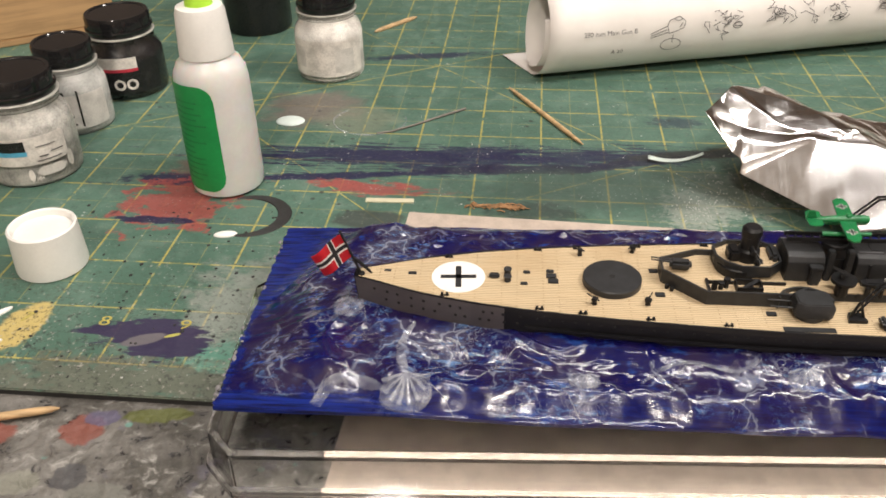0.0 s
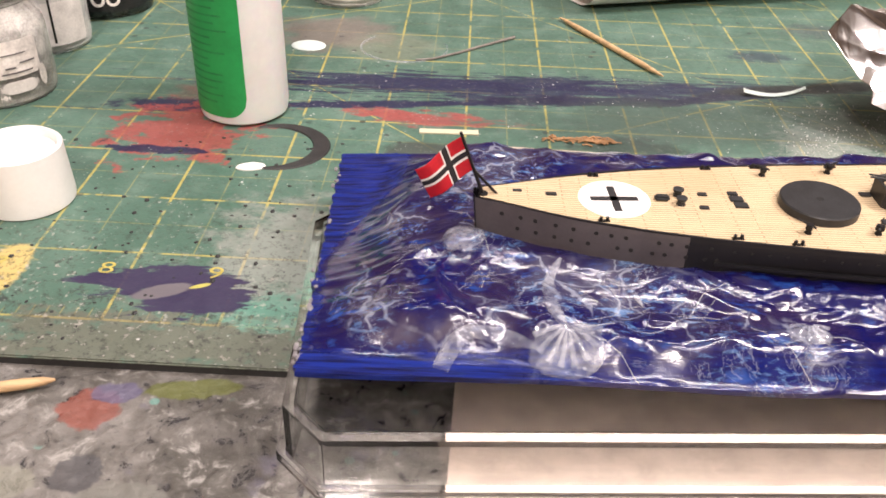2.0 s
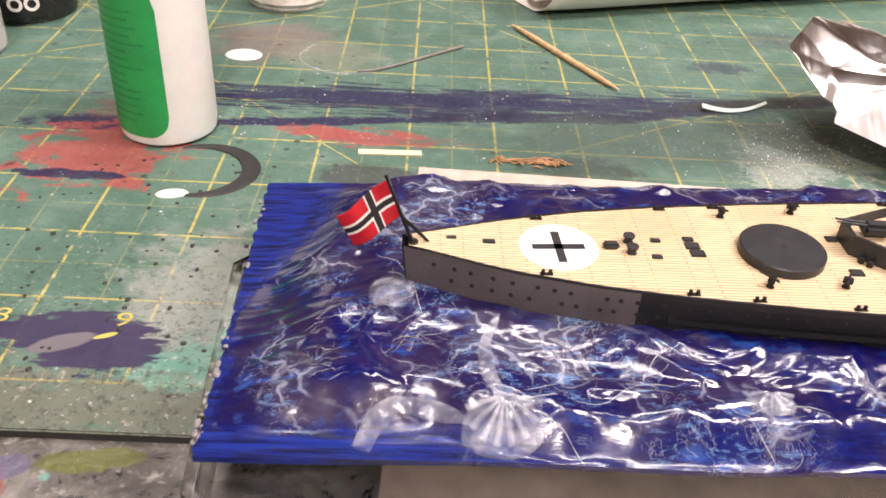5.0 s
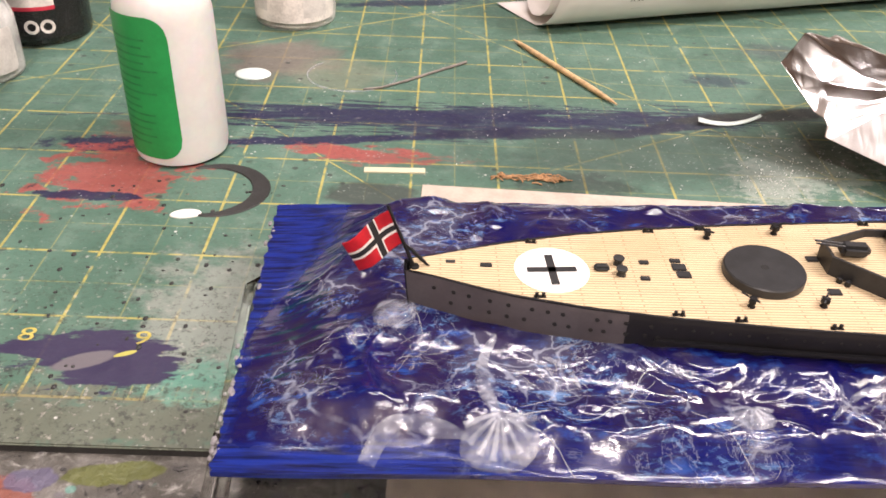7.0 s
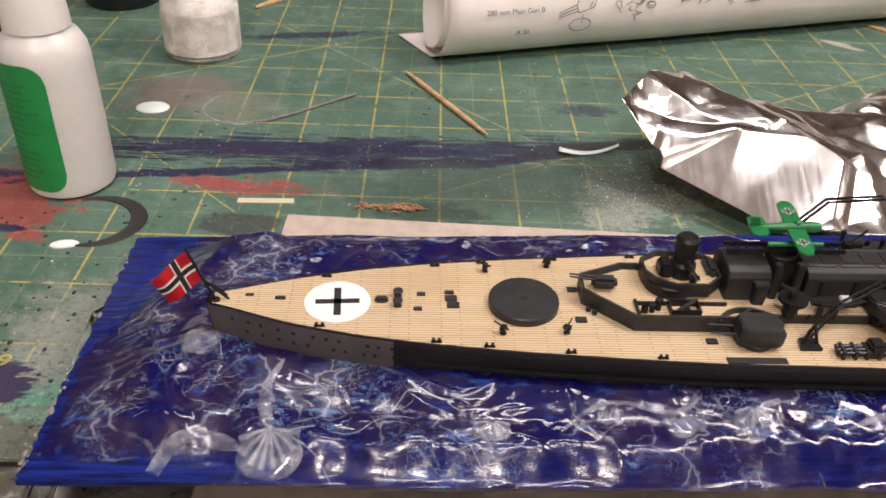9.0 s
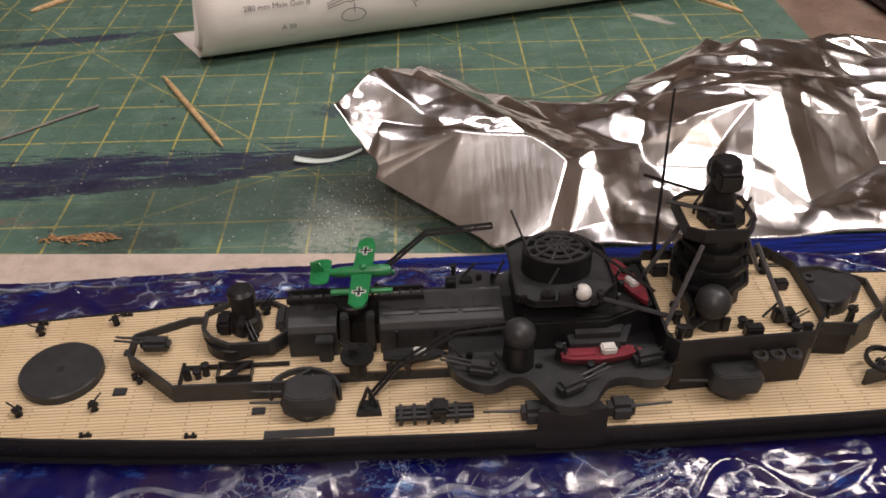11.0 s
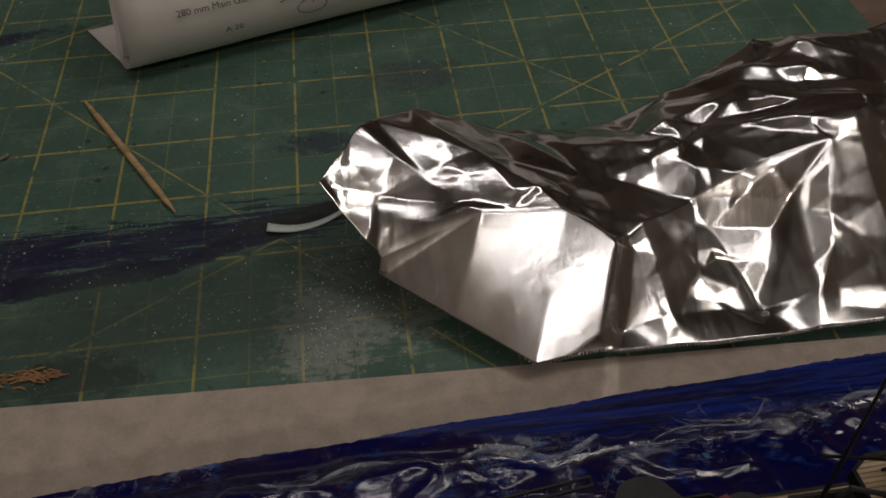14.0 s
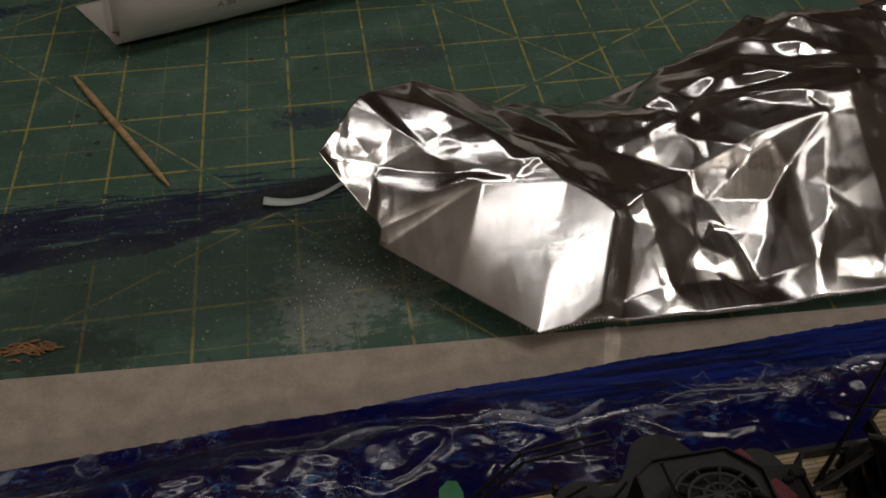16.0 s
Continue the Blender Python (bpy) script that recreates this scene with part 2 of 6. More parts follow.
def mat_table():
    n = Net("paint_crusted_bench_top")
    x, y, _ = n.xyz()
    big, mid, fine = n.noise(0.022, 8, 0.65, distort=0.4), n.noise(0.0055, 10, 0.72, distort=0.5), n.noise(0.0011, 4, 0.7)
    col = n.mix(n.ramp(big, 0.36, 0.64), (0.085, 0.08, 0.07), (0.21, 0.20, 0.185))
    col = n.mix(n.ramp(mid, 0.53, 0.68, 0, 0.85), col, (0.40, 0.39, 0.365))
    col = n.mix(n.ramp(mid, 0.47, 0.36), col, (0.035, 0.034, 0.036))
    col = n.mix(n.ramp(fine, 0.58, 0.72, 0, 0.55), col, (0.30, 0.29, 0.27))
    col = n.mix(n.ramp(fine, 0.42, 0.30, 0, 0.6), col, (0.03, 0.03, 0.03))
    col = n.mix(n.ramp(n.noise(0.014, 5, 0.6), 0.60, 0.68, 0, 0.5), col, (0.15, 0.14, 0.19))
    right = n.ramp(x, 0.26, 0.29)
    col = n.mix(right, col, n.mix(n.ramp(n.noise(0.02, 6), 0.35, 0.65), (0.17, 0.115, 0.085), (0.24, 0.17, 0.13)))
    for cx, cy, rx, ry, tint in ((-0.070, -0.1005, .006, .0055, (.24, .075, .055)), (-0.094, -0.1040, .007, .004, (.24, .07, .05)), (-0.052, -0.0935, .010, .0028, (.11, .125, .03)),
                                 (-0.057, -0.1235, .0085, .0062, (.17, .17, .15)), (-0.066, -0.1165, .0045, .0045, (.07, .07, .075)), (-0.100, -0.119, .008, .008, (.12, .13, .09)),
                                 (-0.079, -0.1195, .006, .004, (.24, .24, .20)), (-0.036, -0.128, .006, .004, (.16, .16, .13)), (-0.066, -0.0955, .005, .003, (.11, .10, .17))):
        col = n.blot(col, x, y, cx, cy, rx, ry, 10, tint, 0.34, 0.0045, 0.82, 0.08)
    tq = n.math("MULTIPLY", n.ramp(n.voronoi(0.006), 0.12, 0.2, 1, 0), n.ramp(n.noise(0.02), 0.52, 0.6))
    col = n.mix(n.math("MULTIPLY", tq, 0.6), col, (0.12, 0.33, 0.28))
    n.bump(n.math("ADD", mid, n.math("MULTIPLY", fine, 0.5)), 0.0009, 0.8)
    return n.set(Base_Color=col, Roughness=n.ramp(mid, 0.35, 0.65, 0.25, 0.6))


def mat_sea():
    n = Net("glossy_blue_resin_water")
    a = n.noise(0.016, 5, 0.6, distort=0.8)
    b = n.noise(0.005, 6, 0.65, stretch=(0.6, 1.3, 1))
    c = n.noise(0.0022, 5, 0.7)
    streak = n.noise(0.0010, 4, 0.65, stretch=(0.06, 1, 1))
    x, y, _ = n.xyz()
    col = n.mix(n.ramp(a, 0.36, 0.62), (0.003, 0.004, 0.068), (0.017, 0.010, 0.048))
    col = n.mix(n.ramp(b, 0.56, 0.74), col, (0.018, 0.065, 0.28))
    dry = n.noise(0.0016, 6, 0.75, stretch=(0.45, 1, 1), distort=0.6)
    patch = n.ramp(n.noise(0.017, 3, 0.5), 0.50, 0.62)
    col = n.mix(n.math("MULTIPLY", n.ramp(dry, 0.52, 0.66, 0, 0.8), patch), col, (0.10, 0.21, 0.42))
    # brushed bare edges of the sheet
    lean = n.math("SUBTRACT", y, n.math("MULTIPLY", x, 0.024))
    wob = n.math("MULTIPLY", n.math("SUBTRACT", n.noise(0.012, 4), 0.5), 0.008)
    near = n.math("MULTIPLY", n.ramp(n.math("ADD", lean, wob), -0.1045, -0.1070), n.ramp(x, 0.006, 0.030, 1.0, 0.30))
    west = n.ramp(n.math("ADD", n.math("SUBTRACT", x, n.ramp(y, -0.075, -0.035, 0.0, 0.013)), wob), -0.0250, -0.0275)
    far = n.ramp(n.math("SUBTRACT", n.math("ADD", n.math("SUBTRACT", y, n.math("MULTIPLY", x, 0.025)), wob), n.ramp(x, 0.11, 0.17, 0.0, -0.009)), -0.0235, -0.0205)
    rim = n.math("MAXIMUM", near, n.math("MAXIMUM", west, far))
    col = n.mix(n.math("MULTIPLY", rim, 0.92), col, n.mix(n.ramp(streak, 0.36, 0.62), (0.003, 0.004, 0.035), (0.007, 0.022, 0.20)))
    # webs of milky foam: cell borders of a warped net, kept in patches
    warp = n.t.nodes.new("ShaderNodeVectorMath")
    warp.operation = "MULTIPLY_ADD"
    cn = n.t.nodes.new("ShaderNodeTexNoise")
    cn.inputs["Scale"].default_value, cn.inputs["Detail"].default_value = 110, 4
    n.put(cn.inputs["Vector"], n.pos)
    n.put(warp.inputs[0], cn.outputs["Color"])
    warp.inputs[1].default_value = (0.014, 0.014, 0.0)
    n.put(warp.inputs[2], n.pos)
    web = n.t.nodes.new("ShaderNodeTexVoronoi")
    web.feature = "DISTANCE_TO_EDGE"
    web.inputs["Scale"].default_value = 1 / 0.011
    n.put(web.inputs["Vector"], warp.outputs[0])
    vein = n.math("MULTIPLY", n.ramp(web.outputs["Distance"], 0.0, 0.05, 1, 0), n.ramp(n.noise(0.016, 4), 0.50, 0.62))
    soft = n.math("MULTIPLY", n.ramp(web.outputs["Distance"], 0.0, 0.30, 1, 0), n.ramp(n.noise(0.016, 4), 0.52, 0.68))
    f2 = n.math("ABSOLUTE", n.math("SUBTRACT", n.noise(0.010, 5, 0.65, distort=1.5), 0.5))
    vein2 = n.math("MULTIPLY", n.ramp(f2, 0.0, 0.014, 1, 0), patch)
    foam = n.math("MAXIMUM", n.math("MAXIMUM", n.math("MULTIPLY", vein, 0.36), n.math("MULTIPLY", vein2, 0.25)), n.math("MULTIPLY", soft, 0.08))
    foam = n.math("MULTIPLY", foam, n.math("SUBTRACT", 1.0, rim))
    col = n.mix(foam, col, (0.56, 0.62, 0.74))
    h = n.math("ADD", n.math("MULTIPLY", b, 0.5), n.math("ADD", n.math("MULTIPLY", c, 0.14), n.math("MULTIPLY", n.math("MULTIPLY", streak, rim), 0.3)))
    n.bump(h, 0.0006, 0.5)
    return n.set(Base_Color=col, Roughness=n.math("ADD", n.ramp(c, 0.4, 0.6, 0.06, 0.13), n.math("MULTIPLY", rim, 0.22)), Specular_IOR_Level=n.math("SUBTRACT", 0.5, n.math("MULTIPLY", rim, 0.25)), Coat_Weight=n.math("SUBTRACT", 0.35, n.math("MULTIPLY", rim, 0.3)), Coat_Roughness=0.03, IOR=1.5)


def mat_deck():
    n = Net("scale_wood_deck")
    tex = n.t.nodes.new("ShaderNodeTexBrick")
    n.put(tex.inputs["Vector"], n.pos)
    tex.offset, tex.inputs["Scale"].default_value = 0.37, 1.0
    for k, v in (("Brick Width", 0.0105), ("Row Height", 0.00072), ("Mortar Size", 0.00013), ("Mortar Smooth", 0.3)):
        tex.inputs[k].default_value = v
    tex.inputs["Color1"].default_value, tex.inputs["Color2"].default_value, tex.inputs["Mortar"].default_value = (0.63, 0.505, 0.325, 1), (0.56, 0.445, 0.28, 1), (0.30, 0.21, 0.12, 1)
    g = n.noise(0.0016, 4, 0.6, stretch=(0.12, 1, 1))
    col = n.mix(n.ramp(g, 0.35, 0.65, 0, 0.25), tex.outputs["Color"], (0.66, 0.50, 0.30))
    col = n.mix(n.ramp(n.noise(0.02, 4), 0.5, 0.75, 0, 0.35), col, (0.42, 0.28, 0.14))
    n.bump(n.math("SUBTRACT", g, tex.outputs["Fac"]), 0.00008)
    return n.set(Base_Color=col, Roughness=0.62)


def mat_wood(name, colour, size=0.0015):
    n = Net(name)
    g = n.noise(size, 5, 0.6, stretch=(0.08, 1, 1))
    s = n.noise(size * 8, 3)
    dark = tuple(c * 0.62 for c in colour)
    n.bump(g, 0.0001)
    return n.set(Base_Color=n.mix(n.ramp(n.math("ADD", n.math("MULTIPLY", g, 0.7), n.math("MULTIPLY", s, 0.3)), 0.35, 0.65), dark, colour), Roughness=0.6)


def mat_foil():
    n = Net("aluminium_foil")
    g = n.noise(0.0010, 4, 0.6, stretch=(1, 0.05, 0.05))
    fine = n.noise(0.007, 4, 0.6)
    n.bump(n.math("ADD", n.math("MULTIPLY", g, 0.015), n.math("MULTIPLY", fine, 0.35)), 0.0006, 0.5)
    return n.set(Base_Color=n.mix(n.ramp(fine, 0.3, 0.7), (0.68, 0.665, 0.655), (0.77, 0.76, 0.755)), Metallic=1.0, Roughness=n.math("ADD", n.ramp(n.noise(0.02), 0.4, 0.6, 0.14, 0.21), n.ramp(g, 0.4, 0.6, 0.0, 0.04)))


def mat_clear(name, tint=(0.97, 0.98, 0.98), rough=0.03, ior=1.49):
    n = Net(name)
    s = n.noise(0.004, 5, 0.7)
    return n.set(Base_Color=tint, Roughness=n.ramp(s, 0.5, 0.75, rough, rough * 5), IOR=ior, Transmission_Weight=1.0)


def mat_gel():
    n = Net("clear_acrylic_gel")
    s = n.noise(0.0035, 4, 0.6)
    return n.set(Base_Color=n.mix(n.ramp(s, 0.35, 0.7), (0.45, 0.50, 0.62), (0.80, 0.83, 0.90)), Roughness=0.07, Alpha=n.ramp(s, 0.3, 0.75, 0.10, 0.36), Coat_Weight=1.0)


def mat_paper():
    n = Net("printed_instruction_paper")
    s = n.noise(0.03, 4)
    n.bump(n.noise(0.012, 3), 0.0004, 0.5)
    return n.set(Base_Color=n.mix(n.ramp(s, 0.3, 0.7), (0.74, 0.70, 0.67), (0.82, 0.79, 0.76)), Roughness=0.55)


MAT, BENCH, SEA, DECK, FOIL = mat_cutting(), mat_table(), mat_sea(), mat_deck(), mat_foil()
GEL, PAPER, CLEAR = mat_gel(), mat_paper(), mat_clear("clear_acrylic")
GLASS = mat_clear("jar_glass", (0.93, 0.96, 0.95), 0.03, 1.5)
FOAM = plain("milky_foam_gel", (0.72, 0.76, 0.84), 0.2, vary=0.1, size=0.003, Alpha=0.22)
RUBBER = plain("mat_core_black", (0.025, 0.025, 0.025), 0.7)
CARD = plain("grey_beige_card", (0.47, 0.395, 0.335), 0.85, vary=0.16, size=0.006, relief=0.00015)
HULL = plain("dark_grey_hull_paint", (0.011, 0.011, 0.013), 0.45, vary=0.2, size=0.006, Specular_IOR_Level=0.3)
HULL2 = plain("mid_grey_hull_paint", (0.078, 0.069, 0.074), 0.42, vary=0.15, size=0.006)
GREY = plain("dark_grey_model_plastic", (0.026, 0.027, 0.029), 0.42, vary=0.25, size=0.003, Specular_IOR_Level=0.35)
DARK = plain("blackish_grey_model_plastic", (0.010, 0.010, 0.011), 0.4, vary=0.3, size=0.003, Specular_IOR_Level=0.35)
SEAM = plain("worn_grey_edge_paint", (0.075, 0.075, 0.08), 0.4, vary=0.3, size=0.002)
HOLE = plain("black_hole_paint", (0.008, 0.008, 0.008), 0.6)
WHITE = plain("white_decal", (0.80, 0.79, 0.76), 0.55, vary=0.05)
BLACK = plain("black_decal", (0.018, 0.018, 0.020), 0.5)
GREEN = plain("green_model_paint", (0.010, 0.16, 0.050), 0.32, vary=0.25, size=0.003)
MAROON = plain("dark_red_boat_paint", (0.16, 0.018, 0.028), 0.4, vary=0.3, size=0.002)
SILVER = plain("pale_grey_paint", (0.55, 0.54, 0.52), 0.35, vary=0.15, size=0.002)
FLAGRED = plain("red_flag_paper", (0.52, 0.012, 0.022), 0.45, vary=0.2, size=0.003)
LDPE = plain("milky_bottle_plastic", (0.70, 0.695, 0.68), 0.35, vary=0.05, size=0.02, Subsurface_Weight=0.35, Subsurface_Scale=0.006)
LABEL = plain("green_bottle_label", (0.010, 0.27, 0.065), 0.4, vary=0.12, size=0.01)
LIME = plain("lime_nozzle_plastic", (0.42, 0.75, 0.06), 0.35, vary=0.1)
WHITEP = plain("white_cap_plastic", (0.83, 0.82, 0.79), 0.4, vary=0.04, size=0.01)
LID = plain("glossy_black_lid", (0.012, 0.012, 0.013), 0.12, vary=0.2, size=0.01, relief=0.00002)
JLABEL = plain("scuffed_paper_label", (0.64, 0.61, 0.58), 0.6, vary=0.2, size=0.006)
JBLACK = plain("black_jar_label", (0.014, 0.013, 0.014), 0.25)
JRED = plain("red_label_stripe", (0.55, 0.03, 0.06), 0.4)
JBLUE = plain("blue_label_stripe", (0.10, 0.40, 0.60), 0.4)
PAINTG = plain("grey_paint_inside_jar", (0.46, 0.45, 0.43), 0.5, vary=0.35, size=0.008)
PAINTD = plain("brown_grey_paint_inside_jar", (0.40, 0.38, 0.35), 0.5, vary=0.5, size=0.006)
RIM = plain("pale_lid_seal", (0.45, 0.44, 0.40), 0.3)
PAINTW = plain("whitish_paint_smeared_jar", (0.70, 0.66, 0.62), 0.5, vary=0.3, size=0.008)
PICK = mat_wood("toothpick_wood", (0.62, 0.42, 0.22))
BOXW = mat_wood("pine_box_wood", (0.55, 0.34, 0.17), 0.004)
TWIG = plain("grey_wire_sprue", (0.20, 0.18, 0.16), 0.5)
FIBRE = plain("rusty_orange_fibres", (0.34, 0.19, 0.09), 0.8, vary=0.4, size=0.002)
CREAM = plain("cream_plastic_strip", (0.58, 0.55, 0.40), 0.5, vary=0.05)
PALE = plain("pale_mint_paper", (0.66, 0.76, 0.72), 0.5, vary=0.05)
SOOT = plain("dried_black_paint_ring", (0.022, 0.022, 0.022), 0.55, vary=0.3)
INK = plain("grey_printing_ink", (0.10, 0.09, 0.09), 0.6)
YINK = plain("yellow_printing_ink", (0.42, 0.36, 0.09), 0.5)
WALLM = plain("beige_wall_paint", (0.40, 0.32, 0.26), 0.8, vary=0.1, size=0.3)
CEILM = plain("off_white_ceiling_paint", (0.56, 0.51, 0.46), 0.85, vary=0.05, size=0.3)
FLOORM = plain("dark_floor_boards", (0.10, 0.07, 0.05), 0.6, vary=0.2, size=0.2)
SPRINKLE = plain("white_grit", (0.62, 0.62, 0.60), 0.7)

# ---- shapes (all in millimetres, scaled when linked) ----
def obj(name, bm, material, smooth=False, drop=0.0):
    me = bpy.data.meshes.new(name)
    bmesh.ops.recalc_face_normals(bm, faces=bm.faces)
    bm.transform(Matrix.Scale(MM, 4) @ Matrix.Translation((0, 0, -drop)))
    bm.to_mesh(me)
    bm.free()
    for m in material if isinstance(material, (list, tuple)) else (material,):
        me.materials.append(m)
    if smooth:
        me.polygons.foreach_set("use_smooth", [True] * len(me.polygons))
        me.set_sharp_from_angle(angle=radians(38))
    return new(name, me)


def part(name, bm, material, parent, label="", smooth=False, drop=0.0):
    ob = obj(name, bm, material, smooth, drop)
    ob.parent = parent
    if material in (CLEAR, GLASS):
        ob.visible_shadow = False
    return tagged(ob, label)


def thing(name, label, category, x, y, z, turn=0, group="", kind=""):
    e = new(name)
    e.empty_display_size = 0.01
    e.matrix_world = pose(x * MM, y * MM, z * MM, 0, 0, turn)
    return tagged(e, label, category, group, kind)


def box(bm, x0, x1, y0, y1, z0, z1, bevel=0.0, m=None):
    r = bmesh.ops.create_cube(bm, size=1)
    vs = r["verts"]
    for v in vs:
        v.co = Vector(((x0 + x1) / 2 + v.co.x * (x1 - x0), (y0 + y1) / 2 + v.co.y * (y1 - y0), (z0 + z1) / 2 + v.co.z * (z1 - z0)))
    if bevel:
        es = list({e for v in vs for e in v.link_edges})
        r = bmesh.ops.bevel(bm, geom=es, offset=bevel, segments=2, affect="EDGES")
        vs = list({v for f in r["faces"] for v in f.verts} | {v for v in vs if v.is_valid})
    if m is not None:
        bmesh.ops.transform(bm, matrix=m, verts=vs)
    return bm


def lathe(bm, profile, seg=40, at=(0, 0), m=None):
    """Turn a profile of (radius, height) round an upright axis."""
    rings, made = [], []
    for r, z in profile:
        if r < 1e-6:
            rings.append([bm.verts.new((at[0], at[1], z))])
        else:
            rings.append([bm.verts.new((at[0] + r * math.cos(2 * math.pi * k / seg), at[1] + r * math.sin(2 * math.pi * k / seg), z)) for k in range(seg)])
        made += rings[-1]
    for a, b in zip(rings, rings[1:]):
        for k in range(seg):
            j = (k + 1) % seg
            q = [a[k % len(a)], a[j % len(a)], b[j % len(b)], b[k % len(b)]]
            q = list(dict.fromkeys(q))
            if len(q) > 2:
                bm.faces.new(q)
    if m is not None:
        bmesh.ops.transform(bm, matrix=m, verts=made)
    return bm


def disc(bm, x, y, z0, z1, r, bevel=0.2, seg=32, hole=0.0):
    prof = [(0, z0), (r, z0), (r, z1 - bevel), (r - bevel, z1), (0, z1)]
    return lathe(bm, prof, seg, (x, y))


def prism(bm, pts, z0, z1, bevel=0.0):
    lo, hi = [bm.verts.new((x, y, z0)) for x, y in pts], [bm.verts.new((x, y, z1)) for x, y in pts]
    top = bm.faces.new(hi)
    bm.faces.new(lo[::-1])
    for k in range(len(pts)):
        j = (k + 1) % len(pts)
        bm.faces.new((lo[k], lo[j], hi[j], hi[k]))
    if bevel:
        bmesh.ops.bevel(bm, geom=list(top.edges), offset=bevel, segments=2, affect="EDGES")
    return bm


def rim(bm, pts, z0, z1, w, closed=True):
    """An upright wall of width w along a line of points."""
    n = len(pts)
    a, b = [], []
    for k in range(n):
        p = Vector(pts[k])
        q, s = Vector(pts[(k + 1) % n if closed else min(k + 1, n - 1)]), Vector(pts[(k - 1) % n if closed else max(k - 1, 0)])
        d = (q - s).normalized()
        nrm = Vector((-d.y, d.x)) * w / 2
        a.append([bm.verts.new((*(p + nrm), z)) for z in (z0, z1)])
        b.append([bm.verts.new((*(p - nrm), z)) for z in (z0, z1)])
    for k in range(n if closed else n - 1):
        j = (k + 1) % n
        bm.faces.new((a[k][0], a[j][0], a[j][1], a[k][1]))
        bm.faces.new((b[k][0], b[k][1], b[j][1], b[j][0]))
        bm.faces.new((a[k][1], a[j][1], b[j][1], b[k][1]))
        bm.faces.new((a[k][0], b[k][0], b[j][0], a[j][0]))
    if not closed:
        for k in (0, n - 1):
            bm.faces.new((a[k][0], a[k][1], b[k][1], b[k][0]))
    return bm


def tube(bm, pts, r, seg=8, r1=None):
    """A round rod along points, from radius r to r1."""
    pts = [Vector(p) for p in pts]
    rings = []
    for k, p in enumerate(pts):
        d = (pts[min(k + 1, len(pts) - 1)] - pts[max(k - 1, 0)]).normalized()
        s = d.cross(Vector((0, 0, 1)) if abs(d.z) < 0.9 else Vector((1, 0, 0))).normalized()
        u = s.cross(d)
        f = r if r1 is None else r + (r1 - r) * k / (len(pts) - 1)
        rings.append([bm.verts.new(p + f * (math.cos(2 * math.pi * i / seg) * s + math.sin(2 * math.pi * i / seg) * u)) for i in range(seg)])
    for a, b in zip(rings, rings[1:]):
        for i in range(seg):
            bm.faces.new((a[i], a[(i + 1) % seg], b[(i + 1) % seg], b[i]))
    bm.faces.new(rings[0][::-1]), bm.faces.new(rings[-1])
    return bm


def ball(bm, c, r, sub=2, squash=(1, 1, 1)):
    g = bmesh.ops.create_icosphere(bm, subdivisions=sub, radius=r)
    for v in g["verts"]:
        v.co = Vector((v.co.x * squash[0], v.co.y * squash[1], v.co.z * squash[2])) + Vector(c)
    return bm


def B():
    return bmesh.new()


def lerp_curve(keys, s):
    """Value at s on a smooth line through (s, value) keys."""
    xs, ys = [k[0] for k in keys], [k[1] for k in keys]
    return float(np.interp(s, xs, ys))


# ---- room ----
def slab(name, x0, x1, y0, y1, z0, z1, material):
    return tagged(obj(name, box(B(), x0, x1, y0, y1, z0, z1), material), kind="structure")


slab("floor", -2000, 2000, -2000, 2000, -800, -760, FLOORM)
slab("ceiling", -2000, 2000, -2000, 2000, 1700, 1740, CEILM)
slab("wall_north", -2040, 2040, 2000, 2060, -760, 1700, WALLM)
slab("wall_south", -2040, 2040, -2060, -2000, -760, 1700, WALLM)
slab("wall_west", -2060, -2000, -2000, 2000, -760, 1700, WALLM)
slab("wall_east", 2000, 2060, -2000, 2000, -760, 1700, WALLM)

bench = thing("workbench", "wooden workbench with a grey paint-crusted top", "workbench", 0, 0, -760)
part("top", box(B(), -620, 620, -420, 620, 727, 757.5, 2), BENCH, bench).location.z = 0
for sx in (-570, 570):
    for sy in (-370, 570):
        part("leg", box(B(), sx - 30, sx + 30, sy - 30, sy + 30, 0, 727, 3), BOXW, bench)



def crust_height(x, y):
    p = Vector((x, y, 0))
    w = p + 3 * Vector((noise.noise(p * 0.12), noise.noise(p * 0.12 + Vector((4, 9, 1))), 0))
    h = 0.55 * noise.noise(w * 0.11) + 0.5 * (1 - 3.2 * abs(noise.noise(w * 0.19 + Vector((3, 3, 0))))) + 0.35 * noise.noise(w * 0.5)
    h += 0.22 * noise.noise(p * 1.1) + 0.12 * noise.noise(p * 2.3)
    return h


def crust():
    nx, ny = 300, 150
    vs, fs = [], []
    for i in range(nx + 1):
        for j in range(ny + 1):
            x, y = -165 + 190 * i / nx, -185 + 95.6 * j / ny
            edge = min(1, 10 * min(i / nx, 1 - i / nx, j / ny, (1 - j / ny) * 3))
            vs.append((x * MM, y * MM, (757.3 + edge * (0.55 + 0.62 * crust_height(x, y))) * MM))
    for i in range(nx):
        for j in range(ny):
            k = i * (ny + 1) + j
            fs.append((k, k + ny + 1, k + ny + 2, k + 1))
    me = bpy.data.meshes.new("paint_crust")
    me.from_pydata(vs, [], fs)
    me.materials.append(BENCH)
    me.polygons.foreach_set("use_smooth", [True] * len(me.polygons))
    ob = new("paint_crust", me)
    ob.parent = bench
    tagged(ob, "thick crust of dried grey paint")


crust()

